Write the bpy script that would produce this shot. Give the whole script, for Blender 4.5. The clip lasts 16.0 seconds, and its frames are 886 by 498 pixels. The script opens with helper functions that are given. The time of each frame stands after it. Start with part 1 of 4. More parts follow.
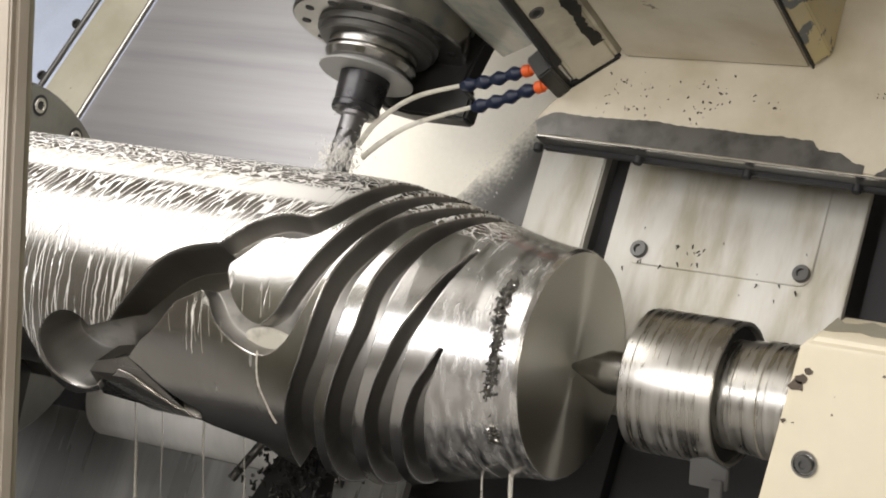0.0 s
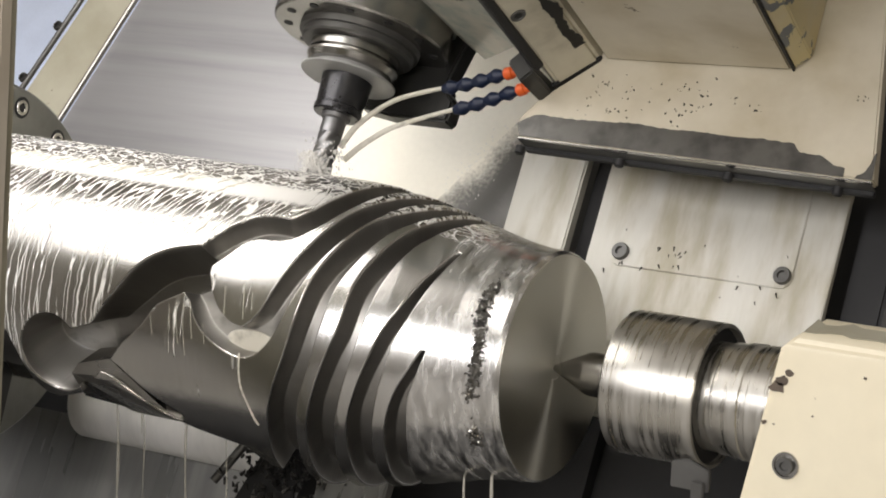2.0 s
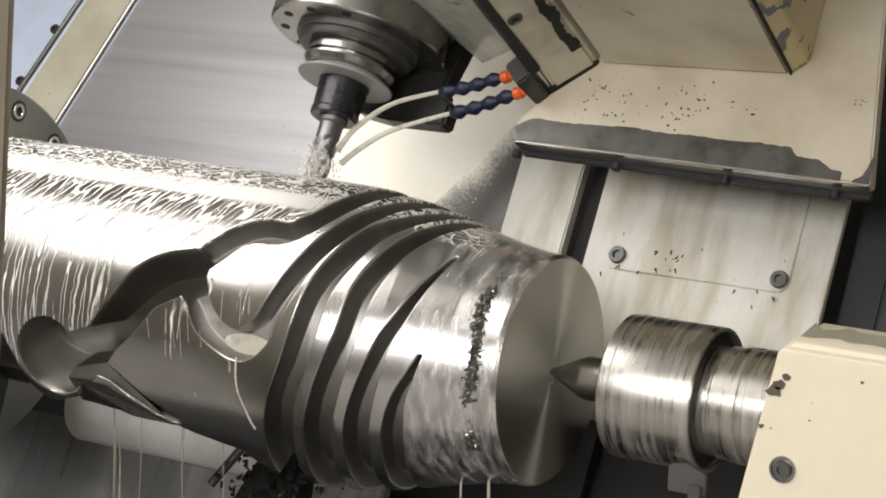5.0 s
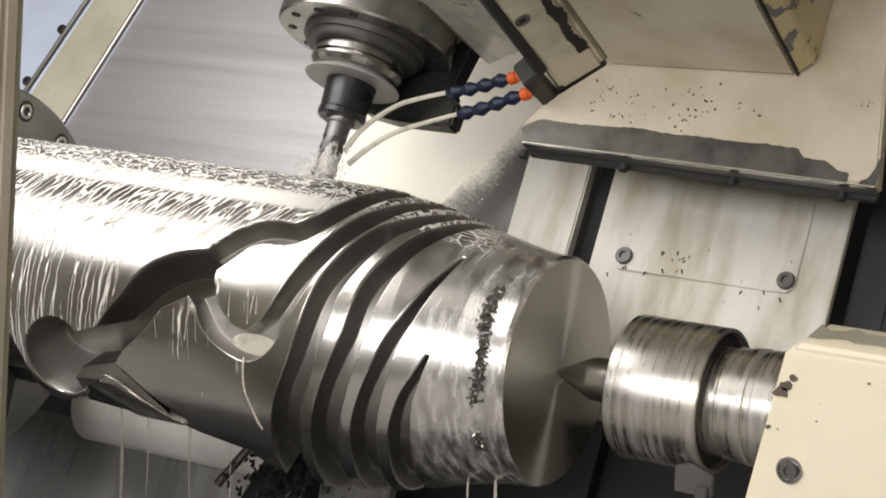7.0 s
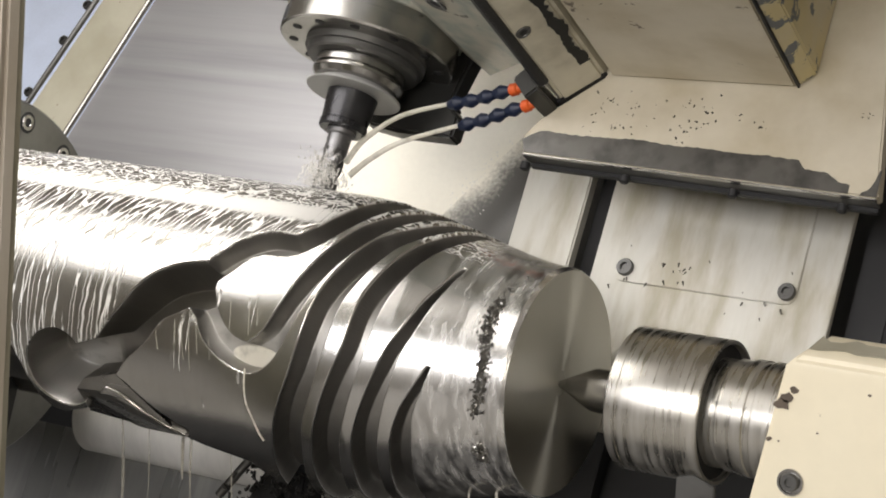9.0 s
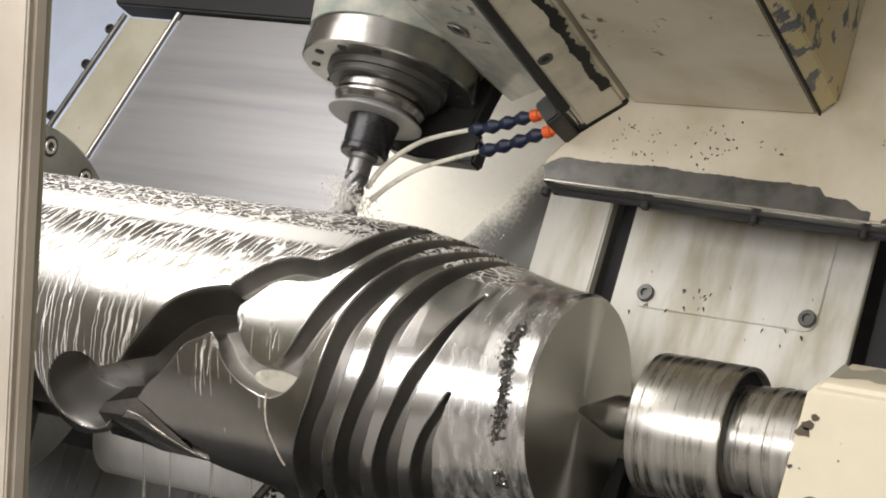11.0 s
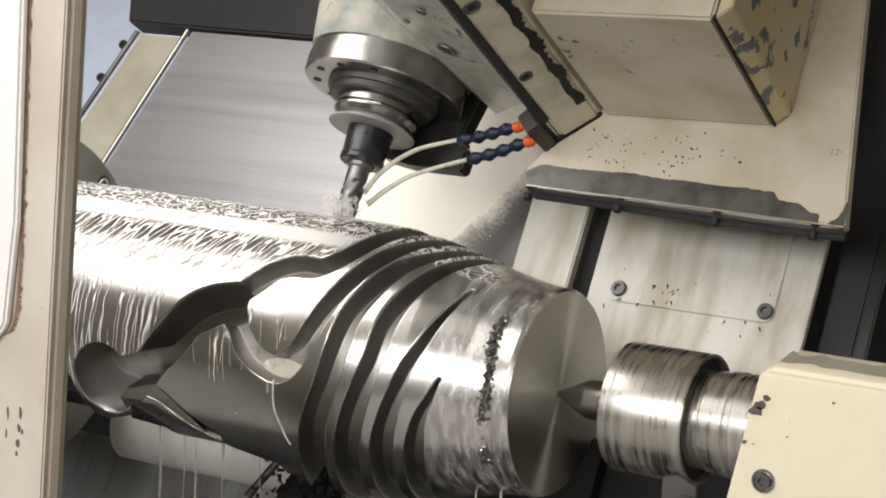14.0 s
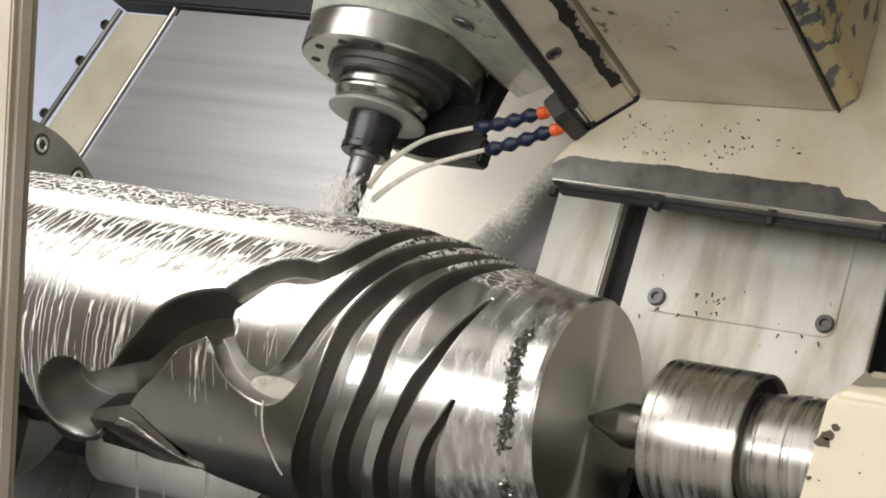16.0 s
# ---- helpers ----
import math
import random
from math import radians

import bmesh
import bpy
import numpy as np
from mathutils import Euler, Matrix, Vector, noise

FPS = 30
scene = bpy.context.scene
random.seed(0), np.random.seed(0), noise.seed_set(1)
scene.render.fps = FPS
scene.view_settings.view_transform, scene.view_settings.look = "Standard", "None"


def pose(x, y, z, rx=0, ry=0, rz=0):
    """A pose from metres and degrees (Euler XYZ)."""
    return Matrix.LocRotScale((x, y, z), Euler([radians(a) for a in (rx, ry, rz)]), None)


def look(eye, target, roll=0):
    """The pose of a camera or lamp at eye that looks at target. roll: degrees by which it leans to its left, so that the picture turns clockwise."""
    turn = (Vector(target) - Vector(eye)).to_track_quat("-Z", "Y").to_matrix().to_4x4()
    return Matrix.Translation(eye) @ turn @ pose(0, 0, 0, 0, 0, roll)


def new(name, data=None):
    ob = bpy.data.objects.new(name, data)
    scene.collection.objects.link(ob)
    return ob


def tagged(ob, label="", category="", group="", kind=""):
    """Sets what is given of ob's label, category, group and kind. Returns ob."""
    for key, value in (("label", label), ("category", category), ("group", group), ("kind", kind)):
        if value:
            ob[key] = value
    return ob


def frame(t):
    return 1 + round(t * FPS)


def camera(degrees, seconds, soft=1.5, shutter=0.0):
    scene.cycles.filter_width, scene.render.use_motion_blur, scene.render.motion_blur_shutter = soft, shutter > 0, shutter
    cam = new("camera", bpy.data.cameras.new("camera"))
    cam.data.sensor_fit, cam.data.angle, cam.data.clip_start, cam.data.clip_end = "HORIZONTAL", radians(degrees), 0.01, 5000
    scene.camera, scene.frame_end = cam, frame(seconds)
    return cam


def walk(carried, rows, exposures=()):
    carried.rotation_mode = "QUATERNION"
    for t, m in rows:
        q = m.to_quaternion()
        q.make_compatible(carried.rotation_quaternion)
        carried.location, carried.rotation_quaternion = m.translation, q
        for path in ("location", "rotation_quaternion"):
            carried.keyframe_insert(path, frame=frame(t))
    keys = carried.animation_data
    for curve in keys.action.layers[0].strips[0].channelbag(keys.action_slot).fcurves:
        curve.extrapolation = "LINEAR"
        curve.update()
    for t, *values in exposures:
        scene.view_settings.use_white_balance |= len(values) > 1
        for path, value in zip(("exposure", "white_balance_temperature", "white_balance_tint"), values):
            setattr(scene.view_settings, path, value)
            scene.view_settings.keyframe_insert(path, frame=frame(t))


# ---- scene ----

cam = camera(23.99, 16.0, soft=1.9)
# seconds, eye x y z, heading, downward tilt, lean
PATH = [
    (0.0, 0.8814, -1.7118, 1.6158, 31.031, 10.561, 2.176),
    (0.5, 0.8802, -1.7124, 1.6138, 31.244, 10.493, 2.305),
    (1.0, 0.8822, -1.7115, 1.6130, 31.339, 10.454, 2.231),
    (1.5, 0.8836, -1.7102, 1.6136, 31.022, 10.469, 2.168),
    (2.0, 0.8827, -1.7150, 1.6171, 30.514, 10.500, 2.237),
    (2.5, 0.8819, -1.7157, 1.6194, 30.389, 10.494, 2.228),
    (3.0, 0.8824, -1.7164, 1.6202, 30.315, 10.468, 2.209),
    (3.5, 0.8830, -1.7133, 1.6182, 30.321, 10.408, 2.187),
    (6.0, 0.8807, -1.7177, 1.6181, 30.503, 10.435, 2.315),
    (6.5, 0.8800, -1.7197, 1.6172, 30.500, 10.395, 2.344),
    (7.0, 0.8808, -1.7181, 1.6191, 30.541, 10.430, 2.309),
    (7.5, 0.8804, -1.7209, 1.6197, 30.489, 10.371, 2.365),
    (8.0, 0.8816, -1.7183, 1.6195, 30.550, 10.274, 2.330),
    (10.5, 0.8810, -1.7218, 1.6265, 30.664, 9.888, 2.359),
    (11.0, 0.8801, -1.7243, 1.6274, 31.095, 9.643, 2.449),
    (11.5, 0.8932, -1.7542, 1.6286, 31.239, 9.496, 2.511),
    (12.0, 0.9896, -1.8982, 1.6620, 31.502, 9.605, 2.411),
    (12.5, 0.9876, -1.8985, 1.6601, 31.436, 9.571, 2.448),
    (13.0, 0.9883, -1.8980, 1.6609, 31.347, 9.602, 2.420),
    (13.5, 0.9887, -1.8973, 1.6631, 31.165, 9.660, 2.376),
    (14.0, 0.9880, -1.8987, 1.6583, 30.898, 9.549, 2.373),
    (14.5, 0.9638, -1.8568, 1.6520, 30.832, 9.601, 2.379),
    (15.0, 0.9218, -1.7923, 1.6376, 30.711, 9.590, 2.440),
    (15.5, 0.8821, -1.7323, 1.6255, 30.807, 9.586, 2.473),
    (16.0, 0.8407, -1.6627, 1.6139, 31.153, 9.566, 2.537),
]

walk(cam, [(t, pose(x, y, z, 90 - tilt, 0, turn) @ pose(0, 0, 0, 0, 0, lean)) for t, x, y, z, turn, tilt, lean in PATH], [(0, 0.12), (16, 0.12)])

# ---------------------------------------------------------------- world and lamps
world = bpy.data.worlds.new("hall_air")
scene.world = world
world.use_nodes = True
world.node_tree.nodes["Background"].inputs[0].default_value = (0.80, 0.88, 1.0, 1)
world.node_tree.nodes["Background"].inputs[1].default_value = 0.035


def area_lamp(name, eye, target, sx, sy, watts, colour):
    data = bpy.data.lights.new(name, "AREA")
    data.shape, data.size, data.size_y, data.energy, data.color = "RECTANGLE", sx, sy, watts, colour
    ob = new(name, data)
    ob.matrix_world = look(eye, target)
    return ob


area_lamp("machine_work_light", (-0.86, -0.635, 2.06), (-0.86, -0.425, 1.083), 1.16, 0.85, 12.4, (1.0, 0.955, 0.915))
area_lamp("machine_roof_light", (-0.45, -0.10, 2.16), (-0.62, 0.10, 1.0), 0.30, 0.14, 5.5, (1.0, 0.96, 0.90))
area_lamp("hall_side_light", (1.5, -3.9, 2.6), (0.0, -0.2, 1.1), 1.8, 1.2, 66, (1.0, 0.925, 0.82))
# added fill lamp from the front; the hall has no window there
area_lamp("hall_window_light", (-0.3, -5.6, 3.1), (-0.1, -0.2, 1.1), 3.2, 1.5, 165, (0.99, 0.965, 0.985))

# ---------------------------------------------------------------- the machine's own axes
AXIS = 1.15                      # height of the turning axis
SLANT = radians(28.16)           # lean of the bed from upright
UPS = Vector((0, math.sin(SLANT), math.cos(SLANT)))
FRONT = Vector((0, -math.cos(SLANT), math.sin(SLANT)))
BED = Matrix(((1, 0, 0, 0), (0, UPS.y, FRONT.y, 0), (0, UPS.z, FRONT.z, AXIS), (0, 0, 0, 1)))   # x along, y up the slant, z to the front
TURN = Matrix.Translation((0, 0, AXIS))
TOOL_X = -0.328


# ---------------------------------------------------------------- materials
def nodes_of(name):
    m = bpy.data.materials.new(name)
    m.use_nodes = True
    return m, m.node_tree.nodes, m.node_tree.links, m.node_tree.nodes["Principled BSDF"]


def math_node(ns, ls, op, a, b=0.0, c=None):
    nd = ns.new("ShaderNodeMath")
    nd.operation = op
    for i, v in enumerate((a, b) if c is None else (a, b, c)):
        if isinstance(v, (int, float)):
            nd.inputs[i].default_value = v
        else:
            ls.new(v, nd.inputs[i])
    return nd.outputs[0]


def ramp_node(ns, ls, fac, lo, hi):
    nd = ns.new("ShaderNodeMapRange")
    nd.interpolation_type = "SMOOTHSTEP"
    ls.new(fac, nd.inputs[0])
    nd.inputs[1].default_value, nd.inputs[2].default_value = lo, hi
    return nd.outputs[0]


def mix_node(ns, ls, fac, a, b):
    nd = ns.new("ShaderNodeMix")
    nd.data_type = "RGBA"
    for i, v in ((0, fac), (6, a), (7, b)):
        if isinstance(v, (int, float)):
            nd.inputs[i].default_value = v
        elif isinstance(v, tuple):
            nd.inputs[i].default_value = (*v, 1) if len(v) == 3 else v
        else:
            ls.new(v, nd.inputs[i])
    return nd.outputs[2]


def noise_node(ns, ls, vec, scale, detail=4.0, stretch=(1, 1, 1), turn=0.0, rough=0.55):
    mp = ns.new("ShaderNodeMapping")
    mp.inputs["Scale"].default_value = stretch
    mp.inputs["Rotation"].default_value = (0, 0, turn)
    ls.new(vec, mp.inputs[0])
    nd = ns.new("ShaderNodeTexNoise")
    nd.inputs["Scale"].default_value, nd.inputs["Detail"].default_value, nd.inputs["Roughness"].default_value = scale, detail, rough
    ls.new(mp.outputs[0], nd.inputs["Vector"])
    return nd.outputs[0]


def bump_node(ns, ls, bs, height, strength, distance=0.001):
    nd = ns.new("ShaderNodeBump")
    nd.inputs["Strength"].default_value, nd.inputs["Distance"].default_value = strength, distance
    ls.new(height, nd.inputs["Height"])
    ls.new(nd.outputs[0], bs.inputs["Normal"])


def surface(name, base, stain, rough, metal, big=6.0, fine=90.0, stretch=(1, 1, 1), amount=0.5, bump=0.15, wear=None, wear_at=0.68, spread=0.12, wet=0.0):
    """Base colour with broad stains, fine grain, optional worn specks, and relief."""
    m, ns, ls, bs = nodes_of(name)
    co = ns.new("ShaderNodeTexCoord").outputs["Object"]
    n1 = noise_node(ns, ls, co, big, 5, stretch)
    n2 = noise_node(ns, ls, co, fine, 3, stretch)
    f = math_node(ns, ls, "MULTIPLY", ramp_node(ns, ls, n1, 0.38, 0.72), amount)
    col = mix_node(ns, ls, f, base, stain)
    g = math_node(ns, ls, "MULTIPLY", n2, 0.35)
    col = mix_node(ns, ls, g, col, tuple(0.72 * v for v in base))
    if wear:
        n3 = noise_node(ns, ls, co, 38.0, 6, (1, 1, 1), 0.0, 0.62)
        n4 = noise_node(ns, ls, co, 5.0, 3)
        w = ramp_node(ns, ls, math_node(ns, ls, "ADD", math_node(ns, ls, "MULTIPLY", n3, 0.7), math_node(ns, ls, "MULTIPLY", n4, 0.3)), wear_at, wear_at + 0.02)
        col = mix_node(ns, ls, w, col, wear)
    ls.new(col, bs.inputs["Base Color"])
    bs.inputs["Metallic"].default_value = metal
    r = math_node(ns, ls, "MULTIPLY_ADD", n1, spread * 2, rough - spread)
    ls.new(r, bs.inputs["Roughness"])
    bs.inputs["Coat Weight"].default_value, bs.inputs["Coat Roughness"].default_value = wet, 0.12
    bump_node(ns, ls, bs, math_node(ns, ls, "ADD", n1, math_node(ns, ls, "MULTIPLY", n2, 0.5)), bump)
    return m


def plain(name, colour, rough, metal=0.0):
    return surface(name, colour, tuple(0.8 * v for v in colour), rough, metal, 20, 200, amount=0.4, bump=0.05, spread=0.06)


CREAM = surface("cream_paint", (0.60, 0.55, 0.44), (0.40, 0.34, 0.22), 0.42, 0, 9, 60, amount=0.8, wear=(0.13, 0.10, 0.07), wear_at=0.63)
CREAM_CLEAN = surface("cream_paint_smooth", (0.78, 0.72, 0.56), (0.68, 0.60, 0.43), 0.38, 0, 3, 50, amount=0.4, wear=(0.2, 0.15, 0.1), wear_at=0.70)
CREAM_WET = surface("cream_paint_wet", (0.86, 0.83, 0.72), (0.74, 0.70, 0.58), 0.32, 0, 5, 130, amount=0.5, bump=0.35, wet=0.5)
HEAD_PAINT = surface("worn_grey_green_paint", (0.50, 0.48, 0.40), (0.21, 0.27, 0.26), 0.4, 0, 24, 90, amount=1.0, wear=(0.06, 0.055, 0.045), wear_at=0.585, wet=0.3)
ARM_PAINT = surface("worn_beige_paint", (0.64, 0.60, 0.48), (0.34, 0.31, 0.23), 0.45, 0, 17, 70, amount=0.85, wear=(0.06, 0.05, 0.04), wear_at=0.66)
YELLOW_PAINT = surface("scraped_yellow_paint", (0.55, 0.46, 0.23), (0.52, 0.48, 0.37), 0.45, 0, 12, 60, amount=0.9, wear=(0.10, 0.11, 0.12), wear_at=0.56)
SHEET = surface("brushed_sheet_steel", (0.40, 0.40, 0.41), (0.24, 0.24, 0.25), 0.36, 0.75, 9, 60, (0.10, 2.2, 1), 0.9, 0.14)
PLATE = surface("stained_steel_plate", (0.60, 0.59, 0.54), (0.38, 0.345, 0.25), 0.46, 0.30, 15, 80, (2.2, 0.5, 1), 1.0, 0.25, wear=(0.16, 0.13, 0.08), wear_at=0.69)
DARK_STEEL = surface("oily_dark_steel", (0.055, 0.055, 0.053), (0.025, 0.023, 0.02), 0.35, 0.6, 14, 90, amount=0.7, bump=0.3)
GREY_STEEL = surface("bare_grey_steel", (0.15, 0.15, 0.145), (0.08, 0.075, 0.07), 0.42, 0.7, 12, 70, amount=0.8, bump=0.25, wear=(0.45, 0.42, 0.34), wear_at=0.66)
# serves black parts and also stands for shade in holes, slots and gaps
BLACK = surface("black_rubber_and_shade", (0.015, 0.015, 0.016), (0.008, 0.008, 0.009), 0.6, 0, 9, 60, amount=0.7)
CHROME = surface("ground_steel", (0.44, 0.43, 0.41), (0.28, 0.27, 0.245), 0.24, 1, 10, 120, (0.4, 1.5, 1.5), 0.6, 0.06, spread=0.08)
TOOL_BLACK = surface("blackened_tool_steel", (0.055, 0.055, 0.06), (0.11, 0.11, 0.115), 0.28, 0.8, 25, 120, amount=0.6, bump=0.1)
TOOL_GREY = surface("carbide_grey", (0.30, 0.30, 0.31), (0.18, 0.18, 0.19), 0.42, 1, 30, 120, amount=0.6, bump=0.1)
DISC_GREY = plain("pale_grey_plastic", (0.36, 0.36, 0.355), 0.4)
HOSE_BLUE = plain("dark_blue_plastic", (0.004, 0.011, 0.038), 0.45)
HOSE_ORANGE = plain("orange_plastic", (0.75, 0.12, 0.02), 0.4)
WHITE_PAINT = surface("white_door_paint", (0.82, 0.81, 0.80), (0.72, 0.70, 0.66), 0.4, 0, 3, 40, amount=0.3)
DOOR_TRIM = surface("soiled_beige_trim", (0.60, 0.55, 0.48), (0.43, 0.37, 0.29), 0.5, 0, 6, 60, (1, 1, 0.35), 0.6, wear=(0.10, 0.07, 0.05), wear_at=0.70)
RUST = surface("dark_worn_edge", (0.13, 0.10, 0.075), (0.05, 0.04, 0.03), 0.6, 0, 30, 120, amount=0.7)
SEAM = surface("rusty_worn_seam", (0.24, 0.15, 0.10), (0.10, 0.06, 0.045), 0.6, 0, 40, 140, amount=0.8)
RED_LABEL = plain("faded_red_print", (0.82, 0.42, 0.44), 0.5)
LABEL_WHITE = plain("white_label_film", (0.85, 0.84, 0.83), 0.35)
TOOTH = surface("milled_steel", (0.40, 0.39, 0.37), (0.26, 0.25, 0.23), 0.28, 1, 20, 120, (0.5, 1.5, 1.5), 0.6, 0.06)
SWARF = surface("bright_swarf", (0.30, 0.29, 0.27), (0.08, 0.08, 0.08), 0.3, 1, 60, 200, amount=0.8)
CHIP_DARK = plain("dark_chips", (0.06, 0.055, 0.045), 0.5)
WALL = surface("hall_wall_paint", (0.58, 0.55, 0.50), (0.48, 0.45, 0.41), 0.7, 0, 1, 20)
CONCRETE = surface("hall_concrete", (0.38, 0.37, 0.35), (0.28, 0.27, 0.25), 0.7, 0, 2, 40)
FAR_BLUE = plain("pale_blue_far_wall", (0.62, 0.70, 0.88), 0.6)


def milk_material(name, alpha, tone=(0.80, 0.77, 0.68, 1)):
    m, ns, ls, bs = nodes_of(name)
    co = ns.new("ShaderNodeTexCoord").outputs["Object"]
    bs.inputs["Base Color"].default_value = tone
    bs.inputs["Roughness"].default_value = 0.15
    n1 = noise_node(ns, ls, co, 60, 2)
    ls.new(math_node(ns, ls, "MULTIPLY", ramp_node(ns, ls, n1, 0.0, 0.55), alpha), bs.inputs["Alpha"])
    return m


CHUCK_STEEL = surface("dull_chuck_steel", (0.24, 0.24, 0.225), (0.12, 0.115, 0.10), 0.38, 0.75, 12, 80, amount=0.7, bump=0.2)
STRIP = surface("dull_beige_paint", (0.40, 0.38, 0.30), (0.26, 0.24, 0.17), 0.5, 0, 8, 60, amount=0.7, wear=(0.12, 0.10, 0.07), wear_at=0.64)
EDGE_WORN = surface("worn_dark_metal", (0.115, 0.11, 0.10), (0.03, 0.028, 0.025), 0.36, 0.35, 30, 90, amount=0.9, bump=0.35, wear=(0.30, 0.27, 0.21), wear_at=0.64, wet=0.25)
# the paler upright streaks paint reflections onto the dark steel
SKIRT = surface("streaked_dark_steel", (0.30, 0.30, 0.285), (0.55, 0.54, 0.51), 0.30, 0.5, 7, 60, (3.0, 0.25, 1), 0.7, 0.1, wet=0.3)
LIP = surface("wet_pale_paint", (0.80, 0.78, 0.73), (0.58, 0.57, 0.53), 0.45, 0.0, 9, 70, (2.5, 0.5, 1), 0.9, 0.2)
DROPS = plain("pale_coolant_drops", (0.80, 0.79, 0.74), 0.1)
MILK = milk_material("milky_coolant", 0.9)
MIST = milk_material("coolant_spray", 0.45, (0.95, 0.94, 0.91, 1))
JET = milk_material("coolant_jet", 0.72)
THIN_MILK = milk_material("thin_coolant", 0.42)


def shaft_material(name):
    """Turned steel with milky coolant on it, milled and darkened for shade in the grooves; u runs along the axis, v
    round it, both in metres.
    """
    m, ns, ls, bs = nodes_of(name)
    uv = ns.new("ShaderNodeUVMap").outputs[0]
    sp = ns.new("ShaderNodeSeparateXYZ")
    ls.new(uv, sp.inputs[0])
    u, v = sp.outputs[0], sp.outputs[1]
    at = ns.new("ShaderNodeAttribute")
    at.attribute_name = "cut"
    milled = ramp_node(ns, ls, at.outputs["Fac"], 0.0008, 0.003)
    marks = noise_node(ns, ls, uv, 1.0, 3, (900, 14, 1))
    broad = noise_node(ns, ls, uv, 9.0, 4)
    base = mix_node(ns, ls, ramp_node(ns, ls, broad, 0.35, 0.7), (0.56, 0.55, 0.53), (0.66, 0.65, 0.62))
    base = mix_node(ns, ls, math_node(ns, ls, "MULTIPLY", marks, 0.5), base, (0.38, 0.37, 0.35))
    # groove floors get a darker steel that paints in their shade
    shaded_floor_tone = mix_node(ns, ls, noise_node(ns, ls, uv, 30, 4), (0.24, 0.23, 0.215), (0.40, 0.39, 0.37))
    base = mix_node(ns, ls, milled, base, shaded_floor_tone)
    # bands round the shaft, in metres of arc at the large diameter
    def band(lo, hi, soft=0.006):
        return math_node(ns, ls, "MULTIPLY", ramp_node(ns, ls, v, lo - soft, lo + soft), math_node(ns, ls, "SUBTRACT", 1.0, ramp_node(ns, ls, v, hi - soft, hi + soft)))
    wob = noise_node(ns, ls, uv, 22, 4)
    vw = math_node(ns, ls, "MULTIPLY_ADD", wob, 0.05, math_node(ns, ls, "ADD", v, -0.025))
    left = math_node(ns, ls, "SUBTRACT", 1.0, ramp_node(ns, ls, math_node(ns, ls, "MULTIPLY_ADD", wob, 0.10, u), -0.24, -0.10))
    thin = ns.new("ShaderNodeVectorMath")
    thin.operation = "MULTIPLY_ADD"
    # net of foam over the crest
    vor = ns.new("ShaderNodeTexVoronoi")
    vor.feature = "DISTANCE_TO_EDGE"
    vor.inputs["Scale"].default_value = 1.0
    mp = ns.new("ShaderNodeMapping")
    mp.inputs["Scale"].default_value = (85, 150, 1)
    mp.inputs["Rotation"].default_value = (0, 0, 0.5)
    warp = ns.new("ShaderNodeVectorMath")
    warp.operation = "MULTIPLY_ADD"
    nv = ns.new("ShaderNodeTexNoise")
    nv.inputs["Scale"].default_value = 60.0
    ls.new(uv, nv.inputs["Vector"])
    ls.new(nv.outputs[1], warp.inputs[0])
    warp.inputs[1].default_value = (0.022, 0.022, 0)
    ls.new(uv, warp.inputs[2])
    ls.new(warp.outputs[0], mp.inputs[0])
    ls.new(nv.outputs[1], thin.inputs[0])
    thin.inputs[1].default_value = (0.006, 0.006, 0)
    ls.new(uv, thin.inputs[2])
    ls.new(mp.outputs[0], vor.inputs["Vector"])
    net = math_node(ns, ls, "SUBTRACT", 1.0, ramp_node(ns, ls, vor.outputs["Distance"], 0.05, 0.13))
    net = math_node(ns, ls, "MULTIPLY", net, band(0.185, 0.60))
    # unbroken sheet of coolant, its white band also painting in the lamp's highlight
    sheet = band(0.168, 0.196, 0.008)
    # slanting rivulets below it
    slanted = ns.new("ShaderNodeMapping")
    slanted.inputs["Rotation"].default_value = (0, 0, 0.42)
    ls.new(thin.outputs[0], slanted.inputs[0])
    def veins(vec, scale, thin_at, thick_at):
        """White threads that branch and join, drawn out along v."""
        vm = ns.new("ShaderNodeMapping")
        vm.inputs["Scale"].default_value = (*scale, 1)
        ls.new(vec, vm.inputs[0])
        cell = ns.new("ShaderNodeTexVoronoi")
        cell.feature = "DISTANCE_TO_EDGE"
        cell.inputs["Scale"].default_value = 1.0
        ls.new(vm.outputs[0], cell.inputs["Vector"])
        return math_node(ns, ls, "SUBTRACT", 1.0, ramp_node(ns, ls, cell.outputs["Distance"], thin_at, thick_at))
    riv = math_node(ns, ls, "MAXIMUM", veins(slanted.outputs[0], (150, 30), 0.03, 0.09), ramp_node(ns, ls, noise_node(ns, ls, slanted.outputs[0], 1.0, 3, (170, 20, 1)), 0.62, 0.68))
    riv = math_node(ns, ls, "MULTIPLY", riv, band(0.106, 0.184, 0.010))
    # thin upright runs on the front
    run = math_node(ns, ls, "MULTIPLY", veins(thin.outputs[0], (135, 8), 0.022, 0.060), ramp_node(ns, ls, noise_node(ns, ls, uv, 1.0, 2, (90, 8, 1)), 0.34, 0.40))
    run = math_node(ns, ls, "MULTIPLY", run, band(-0.05, 0.095, 0.01))
    far = math_node(ns, ls, "SUBTRACT", 1.0, ramp_node(ns, ls, math_node(ns, ls, "MULTIPLY_ADD", wob, 0.06, u), -0.43, -0.37))
